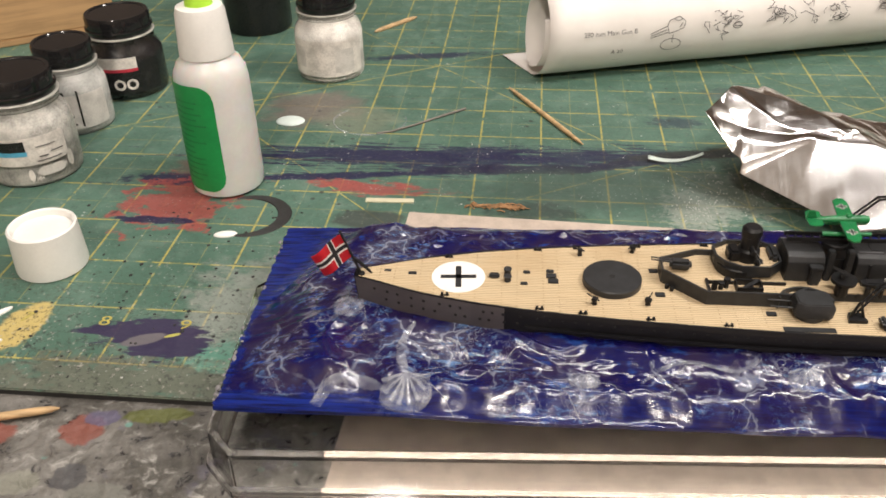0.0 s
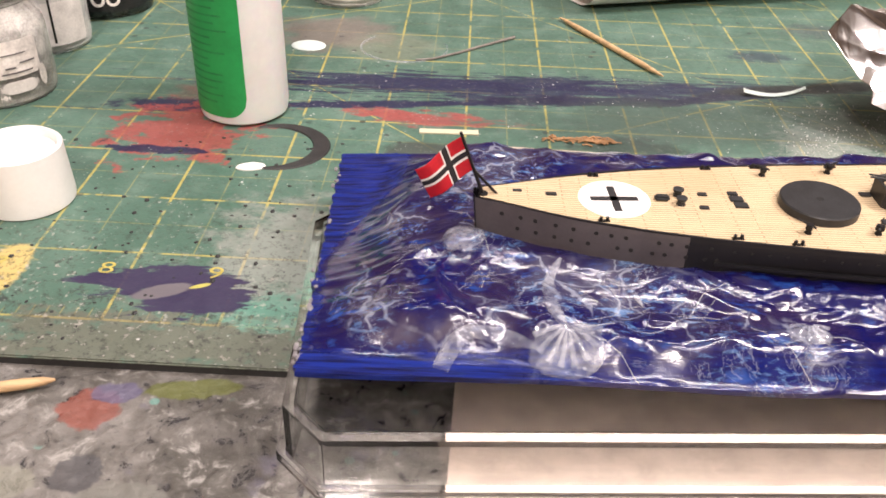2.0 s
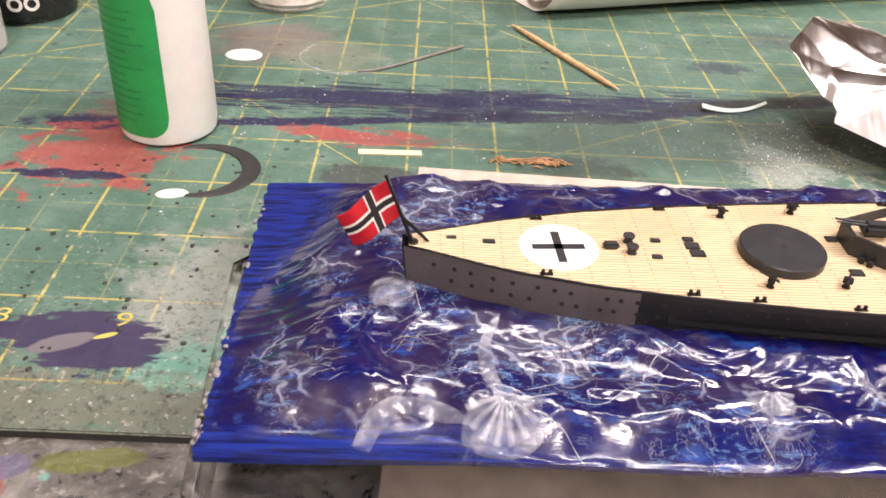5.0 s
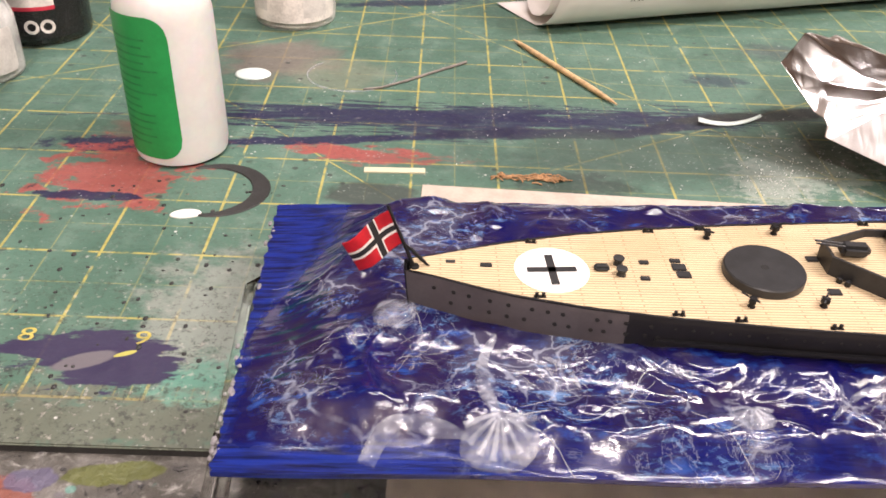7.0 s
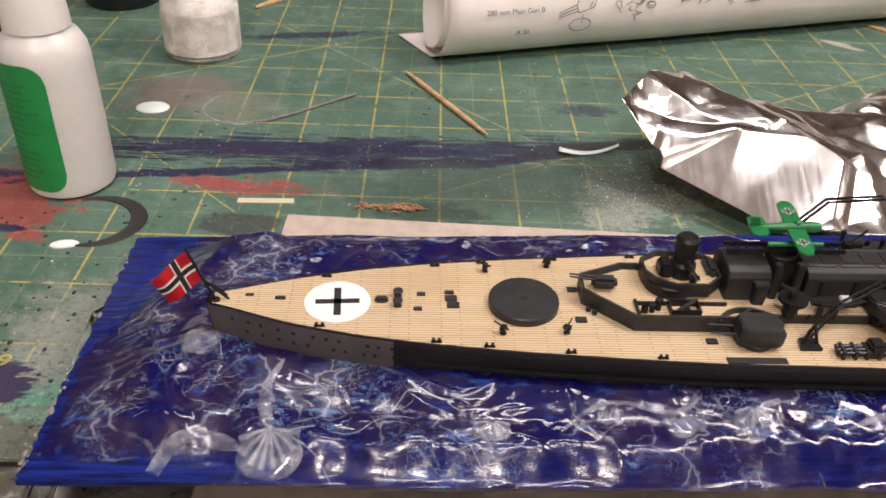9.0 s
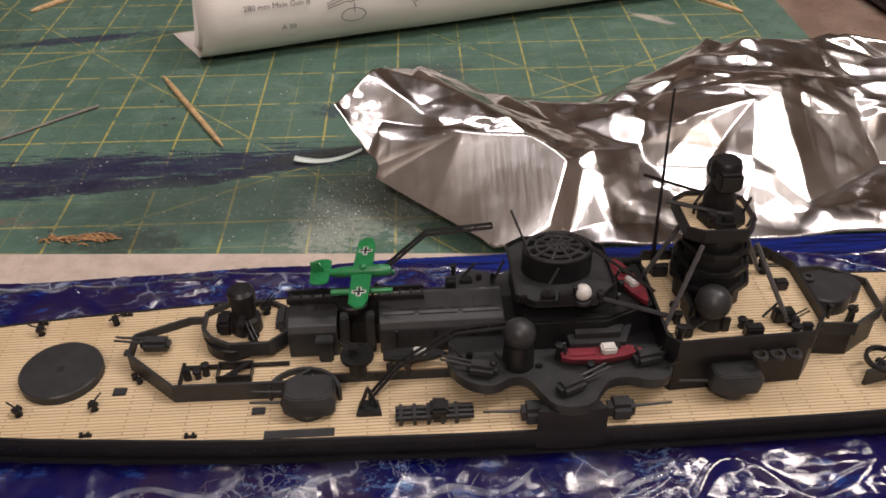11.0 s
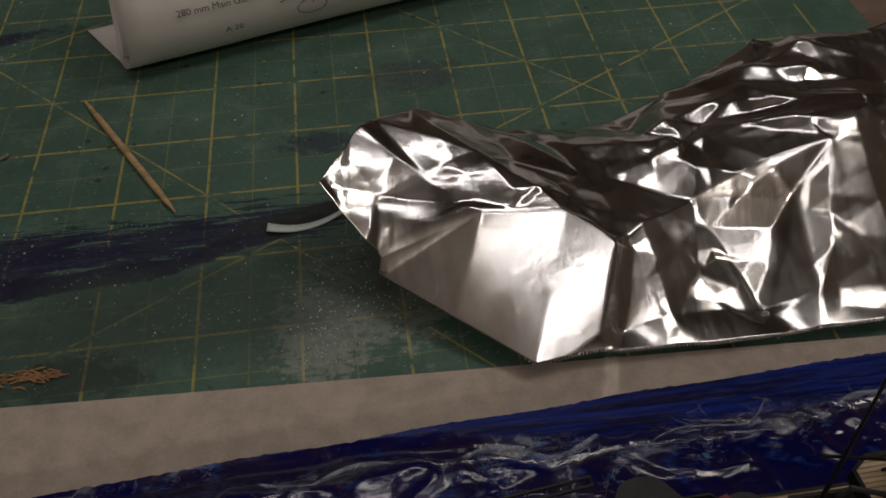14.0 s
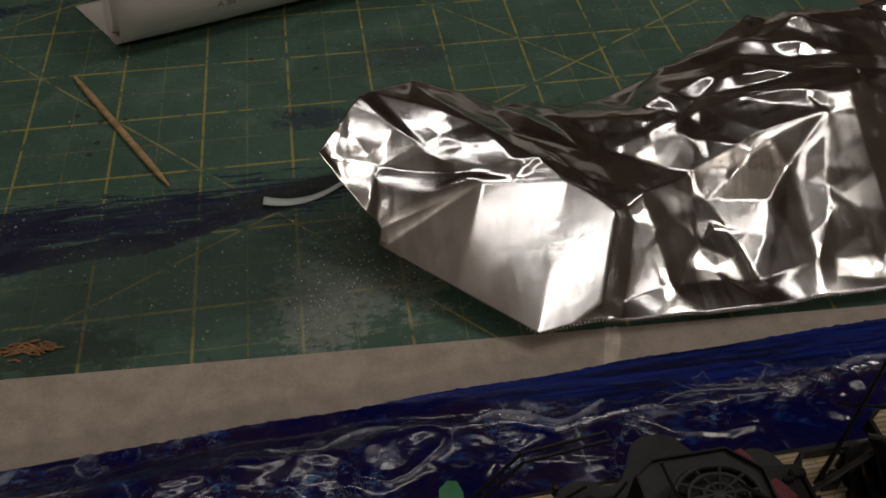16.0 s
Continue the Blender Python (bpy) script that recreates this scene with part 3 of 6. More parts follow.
# ---- cutting mat ----
cutmat = thing("cutting_mat", "green self-healing cutting mat with yellow grid and paint stains", "cutting mat", 0, 0, -2.5)
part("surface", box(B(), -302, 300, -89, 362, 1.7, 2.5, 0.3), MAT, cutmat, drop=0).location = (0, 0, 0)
part("core", box(B(), -301.6, 299.6, -88.6, 361.6, 0, 1.75), RUBBER, cutmat, "black core layer")


def writing(text, size, name, material, parent, place):
    """Flat letters of the built-in font; place maps (x, y) in millimetres to a point."""
    cu = bpy.data.curves.new(name, "FONT")
    cu.body, cu.size, cu.resolution_u = text, size, 3
    tmp = bpy.data.objects.new(name, cu)
    scene.collection.objects.link(tmp)
    bpy.context.view_layer.update()
    me = tmp.evaluated_get(bpy.context.evaluated_depsgraph_get()).to_mesh()
    bm = bmesh.new()
    bm.from_mesh(me)
    tmp.to_mesh_clear()
    bpy.data.objects.remove(tmp)
    bpy.data.curves.remove(cu)
    bmesh.ops.triangulate(bm, faces=bm.faces)
    for v in bm.verts:
        v.co = Vector(place(v.co.x, v.co.y))
    return part(name, bm, material, parent)


for num in range(1, 10):
    cx = (num - 11) * 25.4 - 7.5
    writing(str(num), 6.4, "numeral", YINK, cutmat, lambda x, y, cx=cx: (cx + x * 1.25, -59.5 + y, 2.56))

# ---- grey card under the case ----
card = thing("card_sheet", "plain grey-beige card sheet lying on the mat", "card", 0, 0, 0)
bm = prism(B(), [(3.5, 11.6), (-0.8, -132), (-3.5, -230), (420, -242), (420, -7)], 0.05, 1.0)
part("sheet", bm, CARD, card)

# ---- clear case the diorama stands on ----
case = thing("display_case", "clear acrylic display case with chamfered corners", "display case", -29, -113, 1.0, 3.8)


def case_outline(g):
    L, D, c = 372, 70, 11
    return [(g, g * 0.4), (7 + g * 0.4, -8 + g), (L - g, -8 + g), (L - g, D - g), (c + g * 0.4, D - g), (g, D - c - g * 0.4)]


part("wall", rim(B(), case_outline(1.0), 0.1, 12.8, 2.0), CLEAR, case)
part("top_plate", prism(B(), case_outline(2.1), 10.3, 12.6, 0.3), CLEAR, case).visible_shadow = True
part("foot_flange", rim(B(), case_outline(-0.9), 0.1, 2.4, 1.6), CLEAR, case)

# ---- plan of the hull, in the ship's own millimetres ----
SHIP_YAW = 1.43
HALF = [(0, 1.6), (1.5, 2.4), (4, 3.1), (6, 3.8), (12, 6.0), (19, 8.4), (32, 11.6), (45, 13.8), (65, 16.2), (87, 18.0), (102, 19.0), (141, 20.0), (175, 20.2), (205, 19.8), (228, 19.0), (253, 17.0), (280, 12.6), (305, 7.4), (322, 3.2), (333, 0.5)]


def half(s):
    return lerp_curve(HALF, s)


def hull_gap(x, y):
    """Distance of a place on the water from the hull's side."""
    c, k = math.cos(radians(SHIP_YAW)), math.sin(radians(SHIP_YAW))
    s, l = (x - 2) * c + (y + 75) * k, -(x - 2) * k + (y + 75) * c
    if s < 0:
        return math.hypot(s, max(0, abs(l) - 1.6))
    return max(0.0, abs(l) - half(s)) * 0.95


# ---- sea ----
sea = thing("sea_base", "blue painted water base with glossy gel waves and white foam", "diorama base", 0, 0, 14.5)


def sea_near(x):
    return -111.5 + 0.024 * (x + 25) + 0.5 * noise.noise((x * 0.03, 0, 0)) - 1.2 * math.exp(-((x - 60) / 60) ** 2)


FAR_EDGE = [(-33, -22.7), (4, -24.0), (40, -24.5), (85, -21.5), (131, -19.0), (179, -16.7), (227, -14.6), (345, -9.0)]


def sea_far(x):
    return lerp_curve(FAR_EDGE, x) + 0.5 * noise.noise((x * 0.05, 7, 0)) + 0.35 * noise.noise((x * 0.6, 3, 0))


def sea_edge(x, y):
    """Height of the bare sheet: near edge 20, far edge 14 to 18."""
    b = min(1, max(0, (y + 111) / 90))
    far = 14 + 4 * min(1, max(0, (x + 33) / 60))
    return (20.3 + 0.7 * math.sin(x * 0.02 + 1)) * (1 - b) + far * b


def smooth(t):
    t = min(1.0, max(0.0, t))
    return t * t * (3 - 2 * t)


def sea_dome(x, y):
    """How far the water stands up inside the bare rim, 0 to 1."""
    uneven = 2.0 * noise.noise((x * 0.07, y * 0.06, 2)) + 0.5 * noise.noise((x * 0.2, y * 0.2, 6))
    right = smooth((x - 4) / 25)
    near = smooth((y - sea_near(x) - 3.4 + 3.6 * right + uneven) / (9.5 - 2.0 * right))
    far = smooth((sea_far(x) - y - 2.5 - 5.0 * smooth((x - 110) / 60) + uneven) / 11)
    west = smooth((x + 28.5 - 8 * smooth((y + 75) / 40) + uneven) / 22)
    return near * far * west


def sea_base(x, y):
    d = sea_dome(x, y)
    return sea_edge(x, y) * (1 - d) + (25.4 + 2.6 * math.exp(-(hull_gap(x, y) / 6.0) ** 2)) * d


def sea_height(x, y):
    inner = sea_dome(x, y)
    p = Vector((x, y, 0))
    q = p + Vector((noise.noise(p * 0.05), noise.noise(p * 0.05 + Vector((9, 4, 2))), 0)) * 6
    h = 1.1 * noise.noise(q * 0.075) + 0.9 * max(0.0, noise.noise(q * 0.14 + Vector((3, 1, 5))))
    crest = 1 - abs(noise.noise(q * 0.05 + Vector((20, 3, 0)))) * 6
    h += 0.6 * max(0, crest) ** 2
    long = Vector((q.x * 0.6, q.y * 1.25, 0))
    h += 1.0 * max(0.0, noise.noise(long * 0.28 + Vector((1, 8, 2))) - 0.18) + 0.8 * max(0.0, noise.noise(long * 0.7 + Vector((5, 2, 8))) - 0.36)
    rill = (0.10 * noise.noise((x * 0.03, y * 2.2, 3))) * (1 - inner)
    return sea_base(x, y) + inner * h + rill


def sea_soft(x, y):
    """The water's height smoothed over a few millimetres."""
    return sum(sea_height(x + a, y + b) for a, b in ((0, 0), (2.5, 0), (-2.5, 0), (0, 2.5), (0, -2.5))) / 5


def sea_sheet():
    nx, ny = 620, 170
    vs, fs = [], []
    for i in range(nx + 1):
        a = i / nx
        for j in range(ny + 1):
            b = j / ny
            x = -29.0 + 371 * a
            y0, y1 = sea_near(x), sea_far(x)
            y = y0 + (y1 - y0) * b
            slant = (-4.5 * b + 2.5 + 0.9 * noise.noise((0, y * 0.35, 1)) + 0.45 * noise.noise((0, y * 1.3, 4))) * (1 - a) ** 8
            vs.append(((x + slant) * MM, y * MM, (sea_height(x, y) - 14.5) * MM))
    w = ny + 1
    for i in range(nx):
        for j in range(ny):
            k = i * w + j
            fs.append((k, k + w, k + w + 1, k + 1))
    # underside, and the cut edge all round
    top = len(vs)
    border = [j for j in range(w)] + [i * w + ny for i in range(1, nx + 1)] + [nx * w + j for j in range(ny - 1, -1, -1)] + [i * w for i in range(nx - 1, 0, -1)]
    for k in border:
        x, y, z = vs[k]
        vs.append((x, y, z - 1.1 * MM))
    nb = len(border)
    for k in range(nb):
        j = (k + 1) % nb
        fs.append((border[k], border[j], top + j, top + k))
    fs.append(tuple(top + k for k in range(nb - 1, -1, -1)))
    me = bpy.data.meshes.new("water")
    me.from_pydata(vs, [], fs)
    me.materials.append(SEA)
    me.polygons.foreach_set("use_smooth", [True] * len(me.polygons))
    me.set_sharp_from_angle(angle=radians(60))
    ob = new("water", me)
    ob.parent = sea
    return ob


sea_sheet()


def gel(pts, r, name="gel_wave", flat=0.55, label="translucent white gel ridge", blunt=False, material=None):
    """A soft squeezed-out ridge of gel along points of the plan."""
    line = []
    pts = [Vector((x, y, 0)) for x, y in pts]
    steps = 10
    for k in range(len(pts) - 1):
        a, b = pts[max(k - 1, 0)], pts[min(k + 2, len(pts) - 1)]
        p, q = pts[k], pts[k + 1]
        for s in range(steps + (k == len(pts) - 2)):
            t = s / steps
            v = 0.5 * ((2 * p) + (q - a) * t + (2 * a - 5 * p + 4 * q - b) * t * t + (3 * p - a - 3 * q + b) * t ** 3)
            line.append(v)
    bm = B()
    n = len(line)
    seg, rings = 10, []
    for k, v in enumerate(line):
        d = (line[min(k + 1, n - 1)] - line[max(k - 1, 0)]).normalized()
        s = Vector((-d.y, d.x, 0))
        f = r * (0.85 + 0.35 * noise.noise(v * 0.12)) * min(1, 0.35 + 4 * min(k + (n if blunt and k < n / 2 else 0), n - 1 - k) / n)
        z = (sea_soft(v.x, v.y) if r > 0.5 else sea_height(v.x, v.y)) - 14.5
        rings.append([bm.verts.new(v + s * f * math.cos(2 * math.pi * i / seg) + Vector((0, 0, z + f * flat * math.sin(2 * math.pi * i / seg)))) for i in range(seg)])
    for a, b in zip(rings, rings[1:]):
        for i in range(seg):
            bm.faces.new((a[i], a[(i + 1) % seg], b[(i + 1) % seg], b[i]))
    bm.faces.new(rings[0][::-1]), bm.faces.new(rings[-1])
    return part(name, bm, material or GEL, sea, label, smooth=True)


# ---- battleship model ----
ship = thing("battleship_model", "dark grey scale battleship model with planked wooden deck", "model ship", 2, -75, 20, SHIP_YAW)
def sheer(s):
    return 35.0 + 0.4 * max(0, (20 - s) / 20) + 4.5 * max(0, (s - 225) / 110) ** 1.6


def sp(name, bm, material, label="", smooth=False, parent=None):
    ob = part(name, bm, material, parent or ship, label, smooth, drop=20)
    return ob


def hull_shell(s0, s1, n, material, proud=0.0):
    bm = B()
    rows = []
    for k in range(n + 1):
        s = s0 + (s1 - s0) * k / n
        w, z = half(s), sheer(s)
        flare = 1.0 - 0.10 * min(1, s / 60)
        stern = 1.4 * max(0, 1 - s / 6)
        row = []
        for side in (-1, 1):
            for f, h in ((1.0, z), (1.015, z - 1.0), (flare + 0.05, z - 5.0), (flare + 0.03, z - 8.5), (flare * 0.99, 20.0)):
                row.append(bm.verts.new((s + stern * (z - h) / 13 * 0.9, side * (w * f + proud), h)))
        rows.append(row)
    for a, b in zip(rows, rows[1:]):
        for j in range(4):
            bm.faces.new((a[j], b[j], b[j + 1], a[j + 1]))
            bm.faces.new((a[5 + j], a[6 + j], b[6 + j], b[5 + j]))
    for r in (rows[0], rows[-1]):
        for j in range(4):
            bm.faces.new((r[j], r[j + 1], r[6 + j], r[5 + j]))
    return bm


sp("hull", hull_shell(0, 333, 90, HULL), HULL, smooth=True)
sp("stern_panel", hull_shell(0.3, 39, 24, HULL2, 0.06), HULL2, "lighter grey stern camouflage panel", smooth=True)
bm = B()
prev = None
for k in range(101):
    s = 1.2 + 331 * k / 100
    row = [bm.verts.new((s, side * (half(s) - 0.55), sheer(s) + 0.12)) for side in (-1, 1)]
    if prev:
        bm.faces.new((prev[0], row[0], row[1], prev[1]))
    prev = row
sp("deck", bm, DECK, "pale planked wood deck")
for side in (-1, 1):
    sp("gunwale", rim(B(), [(s, side * (half(s) - 0.25)) for s in [0.6 + 3.32 * k for k in range(101)]], 34.6, 35.25, 0.5, False), HULL)
    pts = [(s, side * (half(s) * 0.985 + 0.05)) for s in range(44, 260, 4)]
    sp("side_rubbing_strake", rim(B(), pts, 29.6, 30.3, 0.7, False), HULL)
def hull_side(s, z):
    """Half the hull's width at a station and height."""
    flare = 1.0 - 0.10 * min(1, s / 60)
    return half(s) * float(np.interp(sheer(s) - z, (0, 1.0, 5.0, 8.5), (1.0, 1.015, flare + 0.05, flare + 0.03)))


def porthole_mesh(r):
    bm = lathe(B(), [(0, -0.1), (r, -0.1), (r, 0.06), (r * .8, 0.1), (0, 0.02)], 10)
    bm.transform(Matrix.Scale(MM, 4))
    me = bpy.data.meshes.new("porthole")
    bm.to_mesh(me)
    me.materials.append(HOLE)
    return me


big, little = porthole_mesh(0.42), porthole_mesh(0.30)
UPPER, LOWER = (5.5, 9, 11.7, 15.4, 18.6, 22.7, 25.4, 28, 33.8, 36, 38.7, 43), (8.6, 12, 15.4, 18.5, 21.5, 26.8, 29.2, 33, 35.2, 39, 42.3, 44.4)
for me, stations, z in ((big, UPPER, 33.1), (big, LOWER, 30.6), (little, [47 + 3.1 * k for k in range(52)], 33.0)):
    for s in stations:
        for side in (-1, 1):
            ob = new("porthole", me)
            ob.parent = ship
            turn = math.degrees(math.atan((half(s + 1) - half(s - 1)) / 2))
            ob.matrix_local = pose(s * MM, side * (hull_side(s, z) + 0.07) * MM, (z - 20) * MM, 90, 0, turn * side + (180 if side > 0 else 0))
# deck emblem: white disc with plain dark bars
sp("deck_roundel", disc(B(), 27.0, -0.4, 35.1, 35.24, 6.9, 0.02, 48), WHITE, "white painted disc with plain dark bars")
for a in (0, 90):
    sp("roundel_bar", box(B(), -4.6, 4.6, -0.75, 0.75, 35.2, 35.3, m=pose(27.0, -0.4, 0, 0, 0, a + 3)), BLACK)


def barbette(s, l, r, z0, z1):
    sp("gun_barbette", disc(B(), s, l, z0, z1, r, 0.25, 56), GREY, "flat grey turret ring with centre hole", smooth=True)
    sp("barbette_hole", disc(B(), s, l, z1 - 0.2, z1 + 0.03, 0.75, 0.02, 16), HOLE)


barbette(66.0, -0.6, 7.4, 35.0, 36.9)
# hatches, winches and bollards on the quarterdeck
for s, l, a, b in ((8.5, 1.3, 1.0, .55), (15.0, 0.5, 1.1, .6), (44.5, 2.4, .9, .6), (43.8, -2.6, .9, .6), (50.5, 3.1, 1.0, .6), (50.8, 1.1, 1.3, 1.0), (51.2, -1.2, 1.3, 1.0), (77.0, 4.6, 1.1, .8), (77.5, -5.6, 1.2, .9), (103.0, -12.0, 1.2, .8)):
    sp("deck_hatch", box(B(), s - a, s + a, l - b, l + b, 35.05, 35.45, 0.12), GREY)
bm = box(B(), 34.8, 37.6, -0.8, 1.0, 35.05, 36.1, 0.35)
sp("winch_housing", bm, GREY)
for l in (1.9, -1.4):
    bm = B()
    lathe(bm, [(0, 35.05), (0.95, 35.05), (0.75, 35.5), (0.7, 36.0), (1.05, 36.3), (1.05, 36.6), (0, 36.75)], 18, (39.6, l))
    sp("capstan", bm, GREY, smooth=True)


def bollard(s, l):
    bm = box(B(), s - 1.1, s + 1.1, l - .35, l + .35, 35.05, 35.3)
    for d in (-.6, .6):
        lathe(bm, [(0, 35.2), (.32, 35.2), (.32, 36.0), (0, 36.05)], 10, (s + d, l))
    sp("bollard", bm, DARK)


for s in (24.0, 47.5, 58, 74, 92, 232, 262):
    for side in (-1, 1):
        bollard(s, side * (half(s) - 1.2))


def small_gun(s, l, z, turn, n=1, length=4.5, lift=12, parent_name="deck_gun"):
    bm = B()
    lathe(bm, [(0, z), (0.8, z), (0.45, z + 0.7), (0.4, z + 1.5), (0, z + 1.5)], 10, (s, l))
    c, sn = math.cos(radians(turn)), math.sin(radians(turn))
    e = math.tan(radians(lift))
    for k in range(n):
        o = (k - (n - 1) / 2) * 0.7
        ox, oy = -sn * o, c * o
        tube(bm, [(s - c * 1.2 + ox, l - sn * 1.2 + oy, z + 1.5), (s + c * length + ox, l + sn * length + oy, z + 1.6 + e * length)], 0.22, 6, 0.16)
    box(bm, -0.6, 0.6, -0.5 - .3 * n, 0.5 + .3 * n, z + 1.0, z + 2.0, 0.15, pose(s, l, 0, 0, 0, turn))
    sp(parent_name, bm, DARK, "small dark anti-aircraft gun")


for s, l, t in ((58.6, 11.2, 170), (72.5, 13.2, 20), (61.0, -10.0, 150), (74.0, -9.6, 60)):
    small_gun(s, l, 35.0, t, 1, 2.2, 20)

# after deckhouse with its bulwark
AFT = [(78.5, 5.4), (78.5, 0.2), (88.0, -8.6), (108, -8.8), (112, -6), (150, -6), (150, 9), (108, 9), (88, 9.5)]
sp("after_deckhouse", prism(B(), AFT, 35.0, 37.2), GREY)
sp("deckhouse_roof", prism(B(), [(114 + (s - 114) * .985, 1 + (l - 1) * .96) for s, l in AFT], 37.2, 37.5), DECK, "raised plank deckhouse roof")
sp("bulwark", rim(B(), AFT[:5], 35.0, 39.0, 0.6, False), GREY)
sp("bulwark", rim(B(), [AFT[0], AFT[8], AFT[7]], 35.0, 39.0, 0.6, False), GREY)
for s in (79.5, 80.6):
    sp("deck_drum", lathe(B(), [(0, 35), (0.55, 35), (0.55, 36.2), (0, 36.3)], 12, (s, -2.4 - (s - 79.5))), DARK)


sp("turret_bulwark", rim(B(), [(111.0 + 6.4 * math.cos(radians(a)), -11.2 + 6.0 * math.sin(radians(a))) for a in range(8, 176, 12)], 35.0, 38.6, 0.6, False), GREY)


def twin_mount(s, l, z, turn):
    m = pose(s, l, z, 0, 0, turn)
    bm = B()
    box(bm, -2.6, 2.8, -1.5, 1.5, 0, 2.4, 0.7, m)
    for o in (-0.5, 0.5):
        tube(bm, [m @ Vector((2.0, o, 1.9)), m @ Vector((7.5, o, 2.4))], 0.28, 8, 0.2)
    sp("twin_gun_mount", bm, GREY, "shielded twin gun mount")


twin_mount(83.2, 2.4, 38.0, 176)
OCT = [(99.6 + (s - 97.5) * .86, 4.9 + (l - 4.7) * .86) for s, l in [(88.5, 3.5), (90.5, 0.4), (95, -2.2), (103, -2.2), (106.6, 1.2), (106.6, 8.6), (102.5, 11.6), (93, 11.6), (88.5, 8.6)]]
sp("director_platform", prism(B(), OCT, 39.4, 40.2), DECK, "small planked platform")
sp("platform_screen", rim(B(), OCT, 38.4, 41.4, 0.6), GREY)
sp("platform_pillar", disc(B(), 97.5, 4, 37, 40, 5.5, 0.3, 24), DARK)
bm = lathe(B(), [(0, 40), (3.0, 40), (2.8, 43), (2.2, 43.6), (2.2, 47.0), (2.5, 47.2), (2.5, 49.0), (1.9, 49.6), (0, 49.8)], 24, (99.8, 4.6))
sp("rangefinder_tower", bm, DARK, smooth=True)
sp("rangefinder_arm", tube(B(), [(99.8, -0.4, 44.6), (99.8, 9.4, 44.6)], 0.6, 10), DARK)
bm = box(B(), 94.6, 97.6, 2.2, 6.6, 40.1, 43.4, 0.6)
sp("director_cabin", bm, DARK)
for s, l, t in ((101.5, 0.6, 120), (103, 8.5, 40)):
    small_gun(s, l, 40.2, t, 2, 2.2, 40)
sp("stair_frame", rim(B(), [(95.5, -7.0), (101.5, -7.0), (101.5, -3.4), (95.5, -3.4)], 37.4, 39.2, 0.45), DARK)
sp("stair_ladder", box(B(), -3, 3, -.5, .5, 0, 0.3, m=pose(98.5, -5.2, 38.4, 0, -12, 30)), DARK)


def turret(s, l, z, turn, k=1.0):
    m = pose(s, l, z, 0, 0, turn) @ Matrix.Scale(k, 4)
    ob = sp("secondary_turret", disc(B(), s, l, z - 0.6, z + 0.6, 3.5 * k, 0.1, 32), GREY, "dark grey twin secondary gun turret", smooth=True)
    pts = [(-5.0, -2.6), (-5.0, 2.6), (-3.8, 3.6), (2.6, 3.6), (4.4, 2.4), (4.4, -2.4), (2.6, -3.6), (-3.8, -3.6)]
    bm = B()
    lo, mid, hi = ([bm.verts.new(m @ Vector((x * f, y * f, h))) for x, y in pts] for f, h in ((0.96, 0.5), (1.0, 3.2), (0.84, 4.6)))
    for a, b in ((lo, mid), (mid, hi)):
        for i in range(8):
            bm.faces.new((a[i], a[(i + 1) % 8], b[(i + 1) % 8], b[i]))
    bm.faces.new(hi), bm.faces.new(lo[::-1])
    bmesh.ops.bevel(bm, geom=list(bm.edges), offset=0.22 * k, segments=2, affect="EDGES")
    part("gun_house", bm, GREY, ob, smooth=True, drop=20)
    for o in (-1.3, 1.3):
        part("gun_barrel", tube(B(), [m @ Vector((3.4, o, 2.3)), m @ Vector((9.8, o, 2.7))], 0.30 * k, 10, 0.22 * k), GREY, ob, drop=20)
        part("gun_blast_bag", ball(B(), m @ Vector((4.0, o, 2.2)), 0.75 * k, 2), DARK, ob, drop=20)


turret(111.8, -11.6, 35.6, 180)
turret(186.5, -12.4, 36.6, 180)
sp("side_deck_plate", box(B(), 104.5, 116.5, -half(110) + .7, -half(110) + 2.4, 35.05, 35.3), GREY)

# hangar, catapult and float plane
prof = [(-1.2, 37.2), (-1.2, 43.0), (-0.4, 44.3), (1.2, 44.8), (7.0, 44.8), (8.8, 44.0), (9.4, 42.6), (9.4, 37.2)]
for s0, s1, text in ((108.0, 117.0, "short dark grey hangar block"), (124.6, 147.5, "long dark grey aircraft hangar")):
    bm = B()
    ends = [[bm.verts.new((s, y, z)) for y, z in prof] for s in (s0, s1)]
    for i in range(8):
        bm.faces.new((ends[0][i], ends[0][(i + 1) % 8], ends[1][(i + 1) % 8], ends[1][i]))
    bm.faces.new(ends[0]), bm.faces.new(ends[1][::-1])
    bmesh.ops.bevel(bm, geom=list(bm.edges), offset=0.18, segments=1, affect="EDGES")
    sp("hangar", bm, GREY, text)
sp("hangar_link", box(B(), 116.8, 124.8, 1.6, 8.4, 37.2, 42.6, 0.3), DARK)
for s0 in (117.6, 122.2):
    sp("catapult_pillar", box(B(), s0, s0 + 1.6, -0.8, 1.2, 37.2, 46.0, 0.25), GREY)
sp("vent_trunk", box(B(), 113.4, 116.0, -3.0, -1.3, 37.2, 42.2, 0.35), GREY)
sp("vent_trunk_cap", box(B(), 113.1, 116.3, -3.3, -1.2, 42.0, 42.8, 0.2), GREY)
for a, b in ((125.2, 131), (132, 139), (140, 147)):
    sp("hangar_roof_rail", box(B(), a, b, 0.9, 1.6, 44.5, 45.0), SEAM)
for s0 in (127.5, 134.5, 141.5):
    sp("hangar_side_rib", box(B(), s0, s0 + 0.5, -1.5, -1.1, 37.2, 42.8), DARK)
